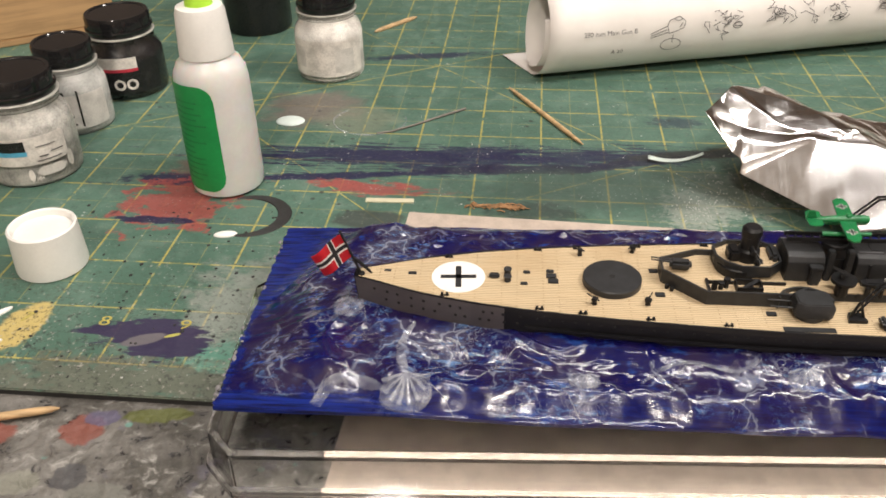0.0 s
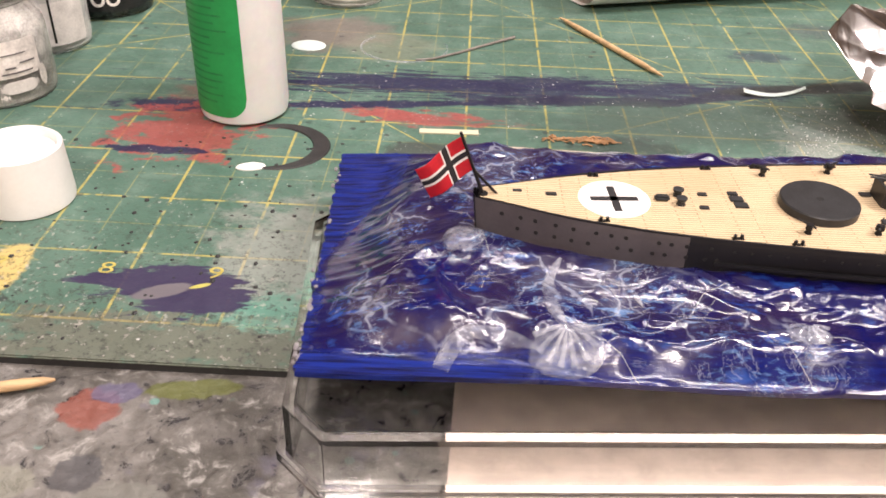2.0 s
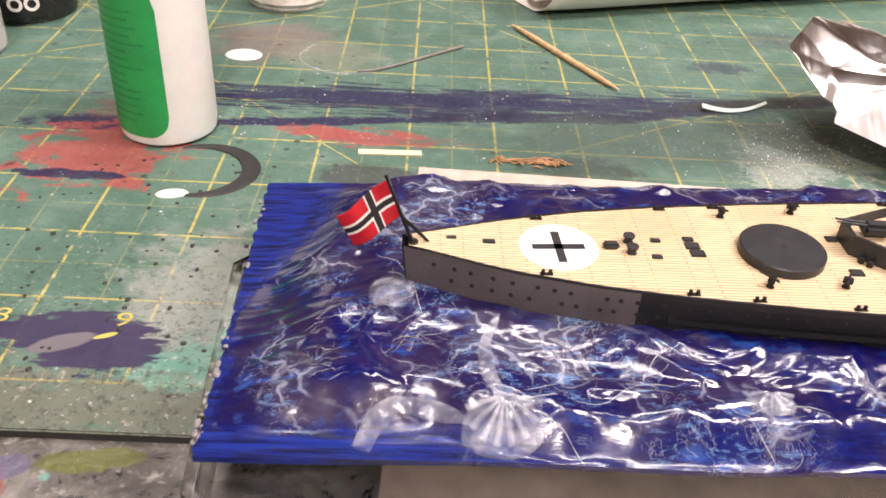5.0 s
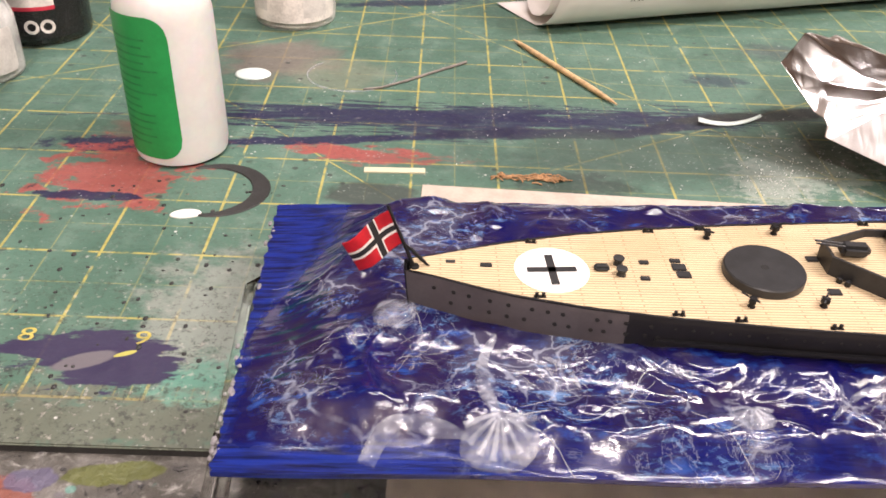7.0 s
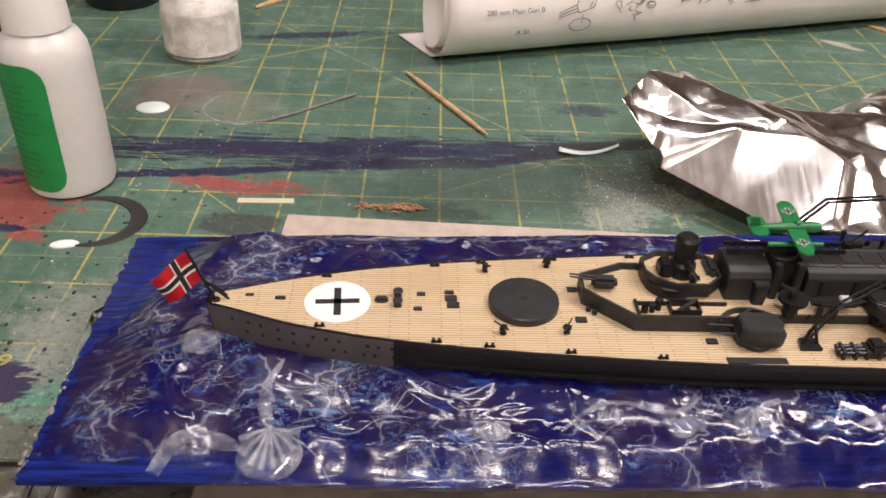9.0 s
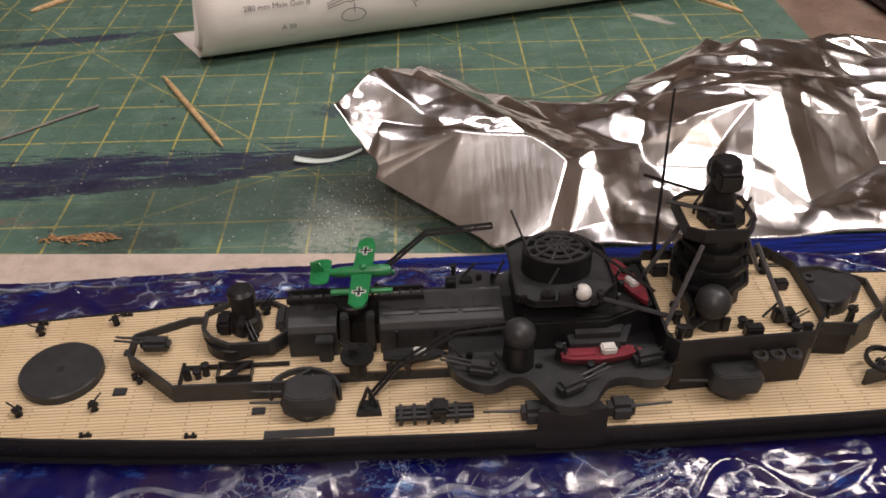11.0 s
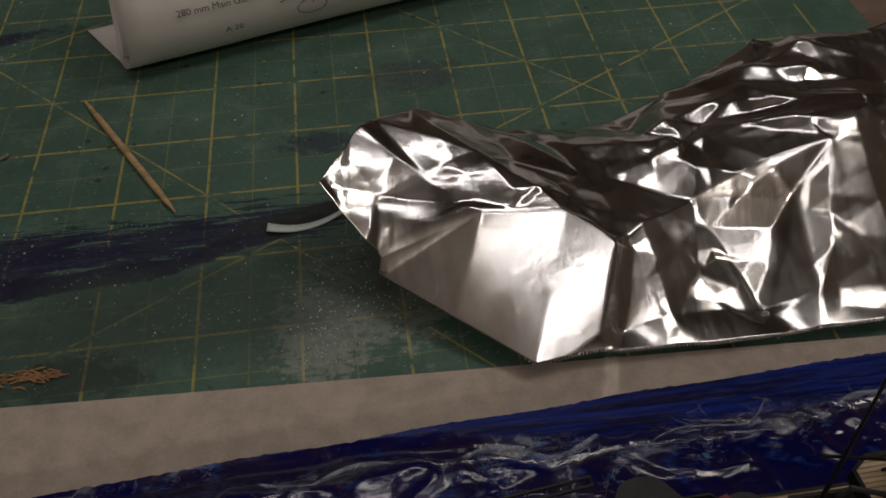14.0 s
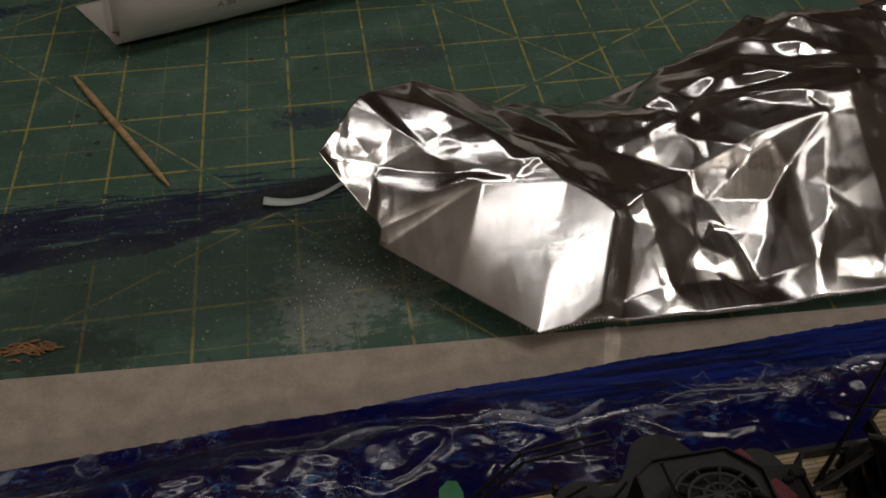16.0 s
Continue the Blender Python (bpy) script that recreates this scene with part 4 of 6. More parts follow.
for s0 in (128.5, 133, 137.5, 142):
    sp("hangar_roof_panel", box(B(), s0, s0 + 3.6, 2.2, 6.4, 44.7, 44.95, 0.08), GREY)
sp("deckhouse_rib", box(B(), 88.6, 89.2, -8.2, -2.0, 37.3, 38.2), DARK)
sp("deckhouse_rib", box(B(), 89.0, 108.0, -3.4, -2.8, 37.3, 38.2), DARK)
sp("hangar_end_house", box(B(), 105.2, 107.5, 3.0, 9, 37.4, 42.0, 0.7), GREY)
sp("catapult_turntable", disc(B(), 120, 4, 45.3, 46.6, 3.2, 0.2, 20), DARK)
for y in (3.0, 5.6):
    sp("catapult_beam", box(B(), 108, 133, y, y + 0.5, 46.6, 47.6), DARK)
bm = B()
for k in range(13):
    box(bm, 108.4 + 2 * k, 108.8 + 2 * k, 3.2, 5.9, 46.7, 47.1)
tagged(sp("catapult_rungs", bm, DARK), kind="stuff")


def float_plane(s, l, z, turn):
    m = pose(s, l, z, 0, -4, turn)
    bm = B()
    rings = []
    for x, r in ((-8.4, .25), (-6, .6), (-2, 1.0), (2.2, 1.15), (4.6, 1.15), (5.6, .9), (5.9, .3)):
        rings.append([bm.verts.new(m @ Vector((x, r * math.cos(k * math.pi / 6), r * math.sin(k * math.pi / 6)))) for k in range(12)])
    for a, b in zip(rings, rings[1:]):
        for k in range(12):
            bm.faces.new((a[k], a[(k + 1) % 12], b[(k + 1) % 12], b[k]))
    bm.faces.new(rings[0][::-1]), bm.faces.new(rings[-1])
    ball(bm, m @ Vector((0.9, 0, 0.9)), 0.8, 2)
    plane = sp("float_plane", bm, GREEN, "small green float plane on the catapult", smooth=True)

    def flat(pts, z0, z1, name, material=GREEN, tilt=0):
        b2 = prism(B(), pts, z0, z1)
        bmesh.ops.transform(b2, matrix=m @ pose(0, 0, 0, tilt, 0, 0), verts=b2.verts)
        return part(name, b2, material, plane, drop=20)

    for sgn in (-1, 1):
        pts = [(-1.3, 0), (2.4, 0), (2.3, 8.2), (1.6, 10.0), (0.2, 10.2), (-1.0, 9.0)]
        flat([(x, sgn * y) for x, y in pts][::sgn], -0.35, 0.1, "wing")
        flat([(x - 7.6, sgn * y * 0.36) for x, y in pts][::sgn], 0.1, 0.35, "tailplane")
        for name, mt, w, ln, top in (("marking_edge", SILVER, .42, 1.25, .15), ("wing_marking", BLACK, .24, 1.1, .19)):
            flat([(.6 - w, sgn * 6.0 - ln), (.6 + w, sgn * 6.0 - ln), (.6 + w, sgn * 6.0 + ln), (.6 - w, sgn * 6.0 + ln)], 0.05, top, name, mt)
            flat([(.6 - ln, sgn * 6.0 - w), (.6 + ln, sgn * 6.0 - w), (.6 + ln, sgn * 6.0 + w), (.6 - ln, sgn * 6.0 + w)], 0.05, top + .01, name, mt)
        b2 = B()
        tube(b2, [m @ Vector((x, sgn * 2.6, -2.6)) for x in (-5.2, -2, 3.6, 6.0)], 0.62, 10, 0.5)
        part("float", b2, GREEN, plane, drop=20, smooth=True)
        part("strut", tube(B(), [m @ Vector((1, sgn * .7, -.5)), m @ Vector((1, sgn * 2.6, -2.4))], 0.18, 6), GREEN, plane, drop=20)
    b2 = B()
    for pts in ([(-8.6, -.2, 0), (-6.2, -.2, 0), (-7.0, -.2, 2.4), (-8.6, -.2, 2.5)],):
        a = [b2.verts.new(m @ Vector(p)) for p in pts]
        c = [b2.verts.new(m @ (Vector(p) + Vector((0, .4, 0)))) for p in pts]
        b2.faces.new(a), b2.faces.new(c[::-1])
        for k in range(4):
            b2.faces.new((a[k], a[(k + 1) % 4], c[(k + 1) % 4], c[k]))
    part("tail_fin", b2, GREEN, plane, drop=20)


float_plane(121.4, 5.6, 51.6, -5)


def crane(pts, base):
    bm = B()
    s, l, z = base
    prism(bm, [(s - 2.2, l - 1.6), (s + 2.2, l - 1.6), (s + 1.6, l + 1.6), (s - 1.6, l + 1.6)], z, z + 1.0)
    for d in (-1.5, 1.5):
        tube(bm, [(s + d, l, z + 1), (s, l, z + 5.5)], 0.35, 6)
    ob = sp("aircraft_crane", bm, DARK, "dark lattice aircraft crane")
    bm = B()
    for o in (-0.7, 0.7):
        tube(bm, [(x, y + o, h) for x, y, h in pts], 0.32, 6)
    n = 8
    for k in range(n + 1):
        t = k / n * (len(pts) - 1)
        i = min(int(t), len(pts) - 2)
        p = Vector(pts[i]).lerp(Vector(pts[i + 1]), t - i)
        tube(bm, [p + Vector((0, -.7, 0)), p + Vector((0, .7, 0))], 0.2, 5)
    part("jib", bm, DARK, ob, drop=20)


crane([(122.5, -11.8, 37.0), (128, -8.5, 41.5), (138.0, -6.2, 46.6), (147.5, -6.0, 47.4)], (122.4, -13.0, 35.0))
crane([(126.0, 15.0, 45.0), (134.0, 18.0, 50.6), (147.0, 19.0, 51.0)], (124, 14.5, 36))


def boat(s, l, z, turn, material, length=14.5, cabin=SILVER):
    m = pose(s, l, z, 0, 0, turn)
    k = length / 14.5
    bm = B()
    sect = []
    for x, w, d in ((-7.2, 1.0, 1.5), (-5, 1.7, 1.9), (0, 2.0, 2.1), (4, 1.5, 2.0), (6.4, .6, 1.6), (7.3, .05, 1.2)):
        sect.append([bm.verts.new(m @ (Vector(p) * k)) for p in ((x, -w, 2.1), (x, -w * .75, 2.1 - d * .7), (x, 0, 2.1 - d), (x, w * .75, 2.1 - d * .7), (x, w, 2.1))])
    for a, b in zip(sect, sect[1:]):
        for i in range(5):
            bm.faces.new((a[i], a[(i + 1) % 5], b[(i + 1) % 5], b[i]))
    bm.faces.new(sect[0]), bm.faces.new(sect[-1][::-1])
    ob = sp("ship_boat", bm, material, "tiny painted motor boat with pale cabin")
    part("boat_cabin", box(B(), -0.2, 2.6, -1.05, 1.05, 1.9, 3.4, 0.3, m @ Matrix.Scale(k, 4)), cabin, ob, drop=20)
    part("boat_rail", box(B(), -5.8, -1.2, -1.0, 1.0, 2.0, 2.35, 0.15, m @ Matrix.Scale(k, 4)), MAROON if material == MAROON else DARK, ob, drop=20)


SIDE = [(136.5, -6), (137, -10.5), (140, -14), (144, -15.2), (147, -13.0), (150, -13.2), (152, -17), (154, -20.6), (160, -20.6), (162, -17), (164, -14.6), (168, -14.2), (171, -15.6), (174.5, -15), (176, -11), (176, -6)]
for _ in range(2):
    cut = [SIDE[0]]
    for (x0, y0), (x1, y1) in zip(SIDE, SIDE[1:]):
        cut += [(x0 * .75 + x1 * .25, y0 * .75 + y1 * .25), (x0 * .25 + x1 * .75, y0 * .25 + y1 * .75)]
    SIDE = cut + [SIDE[-1]]
sp("boat_deck", prism(B(), SIDE, 40.2, 41.2, 0.15), GREY, "wavy-edged grey boat deck")
sp("boat_deck_screen", rim(B(), SIDE[2:-2], 39.6, 41.7, 0.35, False), GREY)
sp("boat_deck_support", prism(B(), [(151, -20), (154, -20.4), (160, -20.4), (163, -20), (160, -16), (154, -16)], 31, 40.2), DARK)
sp("midship_house", box(B(), 137, 176, -9, 11, 37.2, 41.0, 0.4), DARK)
SIDE2 = [(s, 3 - l) for s, l in SIDE][::-1]
sp("boat_deck", prism(B(), SIDE2, 40.2, 41.2, 0.15), GREY)
boat(130.8, -4.4, 38.4, 0, DARK, 11.5)
boat(163.5, -9.6, 41.2, 2, MAROON)
boat(170.6, 3.0, 47.0, -72, MAROON, 13)
boat(167.0, 9.5, 47.0, -78, MAROON, 11)
# torpedo tubes and deck guns along the side
for o in (0, 1.1, 2.2):
    sp("torpedo_tube", tube(B(), [(127.0, -16.6 + o, 36.4), (140.5, -16.6 + o, 36.4)], 0.55, 8), DARK)
sp("torpedo_cabin", box(B(), 133.0, 136.2, -17.0, -13.6, 35, 38.4, 0.5), DARK)
for k in range(5):
    sp("tube_band", box(B(), 127.6 + 2.4 * k, 128.2 + 2.4 * k, -17.2, -13.8, 35.2, 37.1), GREY)
for s, turn in ((151.0, 180), (165.8, 0)):
    m = pose(s, -17.2, 35.1, 0, 0, turn)
    bm = box(B(), -2.2, 2.4, -1.9, 1.9, 0, 3.8, 0.9, m)
    sp("gun_shield", bm, GREY)
    sp("gun_tube", tube(B(), [m @ Vector((2, 0, 2.2)), m @ Vector((9.0, 0, 2.6))], 0.3, 8, 0.2), GREY)
twin_mount(142.5, -11.4, 41.2, 165)
twin_mount(157.0, -16.5, 41.2, 25)
twin_mount(171.5, -10.5, 41.2, 12)
# small searchlight stand beside the hangar
sp("searchlight_stand", lathe(B(), [(0, 37), (1.6, 37), (1.6, 40.5), (3.0, 40.8), (3.0, 41.6), (0, 41.6)], 20, (120.5, -5.4)), DARK, smooth=True)
small_gun(120.0, -5.4, 41.4, 160, 2, 2.6, 25)
# dome director on its column
def dome(s, l, z, r):
    bm = lathe(B(), [(0, z - 7), (2.9, z - 7), (2.5, z - 1.6), (0, z - 1.6)], 20, (s, l))
    ob = sp("dome_column", bm, DARK, smooth=True)
    part("director_dome", ball(B(), (s, l, z), r, 3), GREY, ob, "round grey director dome", smooth=True, drop=20)


dome(148.9, -9.2, 48.0, 2.9)
dome(183.4, -5.6, 50.0, 3.2)
dome(183.4, 9.0, 50.0, 3.2)

# funnel
FX, FY = 157.4, 5.2
bm = lathe(B(), [(0, 0), (1.08, 0), (1.0, 11.0), (1.0, 14.4), (0.92, 14.4), (0.92, 13.0), (0, 13.0)], 40, m=pose(FX, FY, 41) @ Matrix.Diagonal((6.4, 4.9, 1, 1)))
sp("funnel", bm, DARK, "dark oval funnel with grille cap", smooth=True)
bm = B()
for k in range(10):
    a = k * math.pi / 5
    tube(bm, [(FX, FY, 56.0), (FX + 5.9 * math.cos(a), FY + 4.5 * math.sin(a), 55.4)], 0.32, 6)
for f in (0.35, 0.7, 1.0):
    tube(bm, [(FX + 5.9 * f * math.cos(a), FY + 4.5 * f * math.sin(a), 55.9 - .5 * f) for a in [k * math.pi / 12 for k in range(25)]], 0.36, 6)
sp("funnel_grille", bm, GREY)
PLAT = [(149, -3), (152, -5), (163, -5), (167, -1), (167, 10), (163, 14), (152, 14), (149, 12)]
sp("funnel_platform", prism(B(), PLAT, 50.0, 50.7), GREY)
sp("funnel_platform_rail", rim(B(), PLAT, 50.5, 51.6, 0.3), DARK)
sp("funnel_house", prism(B(), [(150, -6), (165, -6), (174, -2), (174, 12), (150, 14)], 41.0, 47.5, 0.5), DARK)
sp("funnel_buttress", prism(B(), [(158, -8.5), (168, -8.5), (170, -4), (158, -4)], 41.0, 45.5, 1.2), GREY)
sp("searchlight", ball(B(), (160.4, -4.4, 52.6), 1.5, 3), SILVER, "pale grey searchlight", smooth=True)
sp("searchlight_base", disc(B(), 160.4, -4.4, 50.6, 51.4, 1.7, .1, 18), GREY)
sp("signal_yard", tube(B(), [(152, 2, 56), (149, 8, 62)], 0.25, 6), DARK)
sp("signal_yard", tube(B(), [(160, 5, 58), (174, -2, 50)], 0.3, 6), DARK)
sp("signal_yard", tube(B(), [(162, -3.5, 51), (176, -6, 47.5)], 0.45, 6), GREY)

# bridge
BR = [(174.5, -10.5), (176, -12.5), (200, -11.5), (203.5, -7), (203.5, 8), (200, 13), (176, 13.5), (174.5, 11)]
sp("bridge_house", prism(B(), [(s, l * .96) for s, l in BR], 35.0, 44.6), DARK)
sp("bridge_deck", prism(B(), BR, 44.6, 45.2), DECK, "planked bridge deck")
sp("bridge_screen", rim(B(), BR, 43.6, 47.4, 0.55), DARK)
sp("bridge_tower", lathe(B(), [(0, 45), (6.2, 45), (5.6, 52), (4.6, 58), (4.2, 63), (0, 63)], 10, (185.4, 3.4)), DARK, "dark bridge tower")
TP = [(184.6 + (s - 189) * 1.0, 4.2 + l * .95) for s, l in [(183.0, -4.6), (185.5, -6.2), (193, -6.2), (195.2, -3), (195.2, 4.2), (193, 6.8), (185.5, 6.8), (183.0, 5)]]
sp("tower_platform", prism(B(), TP, 61.0, 61.8), DECK, "planked tower platform")
sp("tower_screen", rim(B(), TP, 60.2, 62.6, 0.6), DARK)
sp("tower_head", lathe(B(), [(0, 61.5), (3.0, 61.5), (2.8, 65), (2.2, 66), (2.2, 69), (2.7, 69.2), (2.7, 71.5), (2.2, 72.2), (0, 72.4)], 12, (185.6, 5.6)), DARK, smooth=True)
sp("tower_rangefinder", box(B(), 183.4, 187.6, 1.8, 9.4, 67.6, 71.0, 0.5), DARK)
for l in (-5.5, 6.0):
    sp("tower_strut", tube(B(), [(175.0, l * 1.3, 46), (180.6, l * .8 + 1.5, 60.4)], 0.45, 6), SEAM)
    sp("tower_strut", tube(B(), [(197.0, l * 1.3, 46), (190.0, l * .8 + 1.5, 60.4)], 0.45, 6), SEAM)
    small_gun(198, l * 1.3, 45.2, 20 if l < 0 else -20, 2, 3, 15)
for s, l, w in ((178, -8.6, 1.4), (190, -9.5, 1.6), (196.5, -6, 1.8), (178, 8.6, 1.5), (199.5, 3, 1.3)):
    sp("bridge_locker", box(B(), s - w, s + w, l - 1, l + 1, 45.2, 45.2 + w * 1.5, 0.3), DARK)
sp("bridge_ladder", box(B(), 179.5, 180.3, -5.5, -1.0, 45.2, 49, 0.1), DARK)
for s in (190.5, 193.5, 196.5):
    sp("life_raft", lathe(B(), [(0.75, 0), (1.35, 0), (1.35, .7), (.75, .7), (.75, 0)], 14, m=pose(s, -13.0, 43.4, 0, 0, 0)), GREY)
sp("pole_mast", tube(B(), [(176.6, 9.0, 47), (176.2, 9.0, 60), (175.6, 9.4, 84)], 0.42, 8, 0.22), DARK, "thin dark pole mast")
sp("mast_yard", tube(B(), [(172.5, 9.2, 67.5), (183.0, 9.2, 63.5)], 0.28, 6), DARK)
sp("mast_yard", tube(B(), [(176, 6, 64), (187, 2, 63)], 0.4, 6), GREY)

# fore platform and forward ring
OCF = [(203.5, -4.4), (211.5, -5.2), (218.0, -1.0), (218.6, 7.2), (212.0, 11.8), (203.5, 11.8)]
sp("forward_platform", prism(B(), OCF, 40.8, 41.4), DECK, "planked forward platform")
sp("forward_house", prism(B(), [(s - 0.4, l * .97) for s, l in OCF], 35, 40.8), DARK)
sp("forward_screen", rim(B(), OCF, 40.2, 43.0, 0.55), GREY)
sp("gun_barbette", lathe(B(), [(0, 41), (4.8, 41), (4.8, 44.6), (4.5, 44.9), (0, 44.9)], 36, (208.8, 3.6)), GREY, smooth=True)
sp("barbette_lobe", disc(B(), 213.0, 4.8, 41, 44.4, 3.0, .2, 24), GREY)
sp("barbette_knob", lathe(B(), [(0, 44.8), (1.3, 44.8), (1.3, 45.6), (0.5, 45.7), (0.5, 45.2), (0, 45.2)], 16, (206.0, 5.6)), GREY)
barbette(230.3, 3.2, 7.4, 35.2, 39.6)
sp("breakwater", rim(B(), [(211, -13.0), (216.5, -11.8), (221, -9.5), (226, -9.0)], 35.2, 38.6, 0.6, False), GREY)
sp("reel", lathe(B(), [(2.6, 38.4), (3.3, 38.4), (3.3, 39.2), (2.6, 39.2), (2.6, 38.4)], 24, (215, -10.5)), DARK)
small_gun(215, -10.5, 36.4, 30, 2, 3, 15)

# small fittings scattered over the middle of the ship
rc = random.Random(21)
for s0, s1, l0, l1, z, n in ((176, 202, -11, -4, 45.2, 16), (176, 202, 7, 12, 45.2, 12), (138, 175, -13, -7, 41.2, 14), (150, 166, -5, -2, 50.6, 7), (181, 190, 0, 9, 61.8, 9), (138, 150, 9, 17, 41.2, 8), (165, 174, -4, 11, 47.5, 9), (178, 194, -2, 7, 52, 14), (118, 136, -8, -5, 37.4, 6), (90, 106, -7, -3, 37.4, 4), (203, 212, -4, 11, 41.4, 7)):
    for k in range(n):
        s, l, w, h = rc.uniform(s0, s1), rc.uniform(l0, l1), rc.uniform(.4, 1.3), rc.uniform(.8, 3.0)
        kind = rc.random()
        if kind < 0.45:
            sp("deck_locker", box(B(), s - w, s + w, l - w * .6, l + w * .6, z - .1, z + h, 0.2), DARK)
        elif kind < 0.75:
            sp("ventilator", lathe(B(), [(0, z - .1), (w * .6, z - .1), (w * .5, z + h), (w * .8, z + h + .3), (w * .7, z + h + .8), (0, z + h + .9)], 12, (s, l)), DARK, smooth=True)
        else:
            sp("stay_rod", tube(B(), [(s, l, z), (s + rc.uniform(-3, 3), l + rc.uniform(-2, 2), z + h * 2)], 0.25, 6), GREY)
for z in (49.5, 53.0, 56.5):
    sp("tower_gallery", lathe(B(), [(0, z), (7.4 - (z - 49) * .18, z), (7.4 - (z - 49) * .18, z + .9), (6.9 - (z - 49) * .18, z + .9), (6.9 - (z - 49) * .18, z + .3), (0, z + .3)], 10, (185.4, 3.4)), DARK)

# stern flag on its staff
staff = [(1.9, -0.8, 35.2), (-2.9, -0.4, 48.2)]
ensign = sp("ensign_staff", tube(B(), staff, 0.38, 8, 0.3), DARK, "dark slanted flag staff")
part("staff_brace", tube(B(), [(4.6, -0.2, 35.2), (0.0, -0.6, 40.4)], 0.28, 6), DARK, ensign, drop=20)
part("staff_brace", tube(B(), [(4.0, 1.0, 35.2), (1.2, 0.9, 38.4), (0.4, 0.0, 39.2)], 0.25, 6), DARK, ensign, drop=20)
part("staff_socket", disc(B(), 1.9, -0.8, 35.0, 35.9, 0.9, .1, 12), DARK, ensign, drop=20)
bm = B()
NU, NV = 40, 28
a, b = Vector((-2.6, -0.4, 47.4)), Vector((-0.1, -0.75, 40.7))
grid = []
for i in range(NU + 1):
    u = i / NU
    row = []
    for j in range(NV + 1):
        v = j / NV
        p = a.lerp(b, v) + Vector((-8.6, 0.3, -7.4)) * u * (1 - .06 * v)
        p.y += 0.8 * math.sin(u * 6.2 + v * 1.2) * u ** 0.5
        p.z += 0.5 * math.sin(u * 5.0 + 1.0) * u
        row.append(bm.verts.new(p))
    grid.append(row)
for i in range(NU):
    for j in range(NV):
        f = bm.faces.new((grid[i][j], grid[i + 1][j], grid[i + 1][j + 1], grid[i][j + 1]))
        du, dv = abs((i + .5) / NU - 0.40), abs((j + .5) / NV - 0.5)
        d = min(du * 1.6, dv)
        f.material_index = 2 if d < 0.075 else (1 if d < 0.135 else 0)
        if 0.075 <= math.hypot(du * 1.6, dv) < 0.2 and d >= 0.075:
            f.material_index = 1
flag = part("flag_cloth", bm, [FLAGRED, WHITE, BLACK], ensign, "red flag with white-edged black cross", smooth=True, drop=20)
flag.modifiers.new("thick", "SOLIDIFY").thickness = 0.00012

# ---- gel ridges on the water ----
def gel_fan(x, y, r, ribs=8):
    """A low dome of gel with ribs that spread from its upper end."""
    bm = B()
    n, rows = 40, []
    for k in range(9):
        e = math.pi / 2 * k / 8
        row = []
        for i in range(n):
            a = 2 * math.pi * i / n
            q = r * math.sin(e)
            px, py = x + q * math.cos(a) * 1.2, y + q * math.sin(a) * 0.85
            row.append(bm.verts.new((px, py, sea_soft(px, py) - 14.7 + r * 0.34 * math.cos(e))))
        rows.append(row)
    for a, b in zip(rows, rows[1:]):
        for i in range(n):
            bm.faces.new((a[i], a[(i + 1) % n], b[(i + 1) % n], b[i]))
    bmesh.ops.remove_doubles(bm, verts=bm.verts, dist=0.001)
    shell = part("gel_splash", bm, GEL, sea, "ribbed dome of clear gel", smooth=True)
    top = sea_soft(x, y) - 14.5 + r * 0.42
    for k in range(ribs):
        a = radians(188 + 164 * k / (ribs - 1))
        line = []
        for f in (0.15, 0.3, 0.5, 0.7, 0.85):
            px, py = x + f * r * 1.25 * math.cos(a), y + r * 0.55 + f * r * 1.4 * math.sin(a)
            line.append((px, py, sea_soft(px, py) - 14.6 + r * 0.36 * math.sqrt(max(0.0, 1 - (f * 0.9) ** 2))))
        part("gel_rib", tube(B(), line, r * 0.04, 8, r * 0.13), GEL, shell, smooth=True)


gel([(-2.4, -109.6), (-0.6, -105.2), (2.6, -102.6), (8.5, -103.0), (14, -105)], 2.0, blunt=True)
gel_fan(19.0, -106.0, 5.4)
gel_fan(61, -101.0, 3.2, 6)
gel_fan(112, -98.0, 3.6, 6)
gel_fan(142, -29.0, 3.0, 6)
gel([(18.8, -84.6), (16.6, -90), (16.8, -96.5), (18.9, -102.5)], 1.35)
gel([(33, -95), (31, -91), (27, -89)], 0.6)
gel([(74, -101), (80, -96), (86, -94), (97, -96), (103, -92)], 0.8)
gel([(110, -103), (112, -97), (118, -93)], 1.0)
gel([(130, -99), (138, -96), (147, -97), (153, -93)], 0.8)
gel([(165, -100), (171, -96), (180, -95)], 0.9)
gel([(-3.5, -79.5), (0.5, -79.5), (4.5, -80.5)], 4.2, "gel_bulge", 0.5, "clear rounded gel bulge under the stern")
gel([(30, -36), (42, -33), (52, -37), (60, -33)], 0.8)
gel([(95, -30), (104, -33), (112, -28), (121, -31)], 0.8)
gel([(130, -33), (139, -27), (150, -32), (160, -26)], 0.9)
gel([(205, -30), (214, -25), (226, -28)], 0.8)
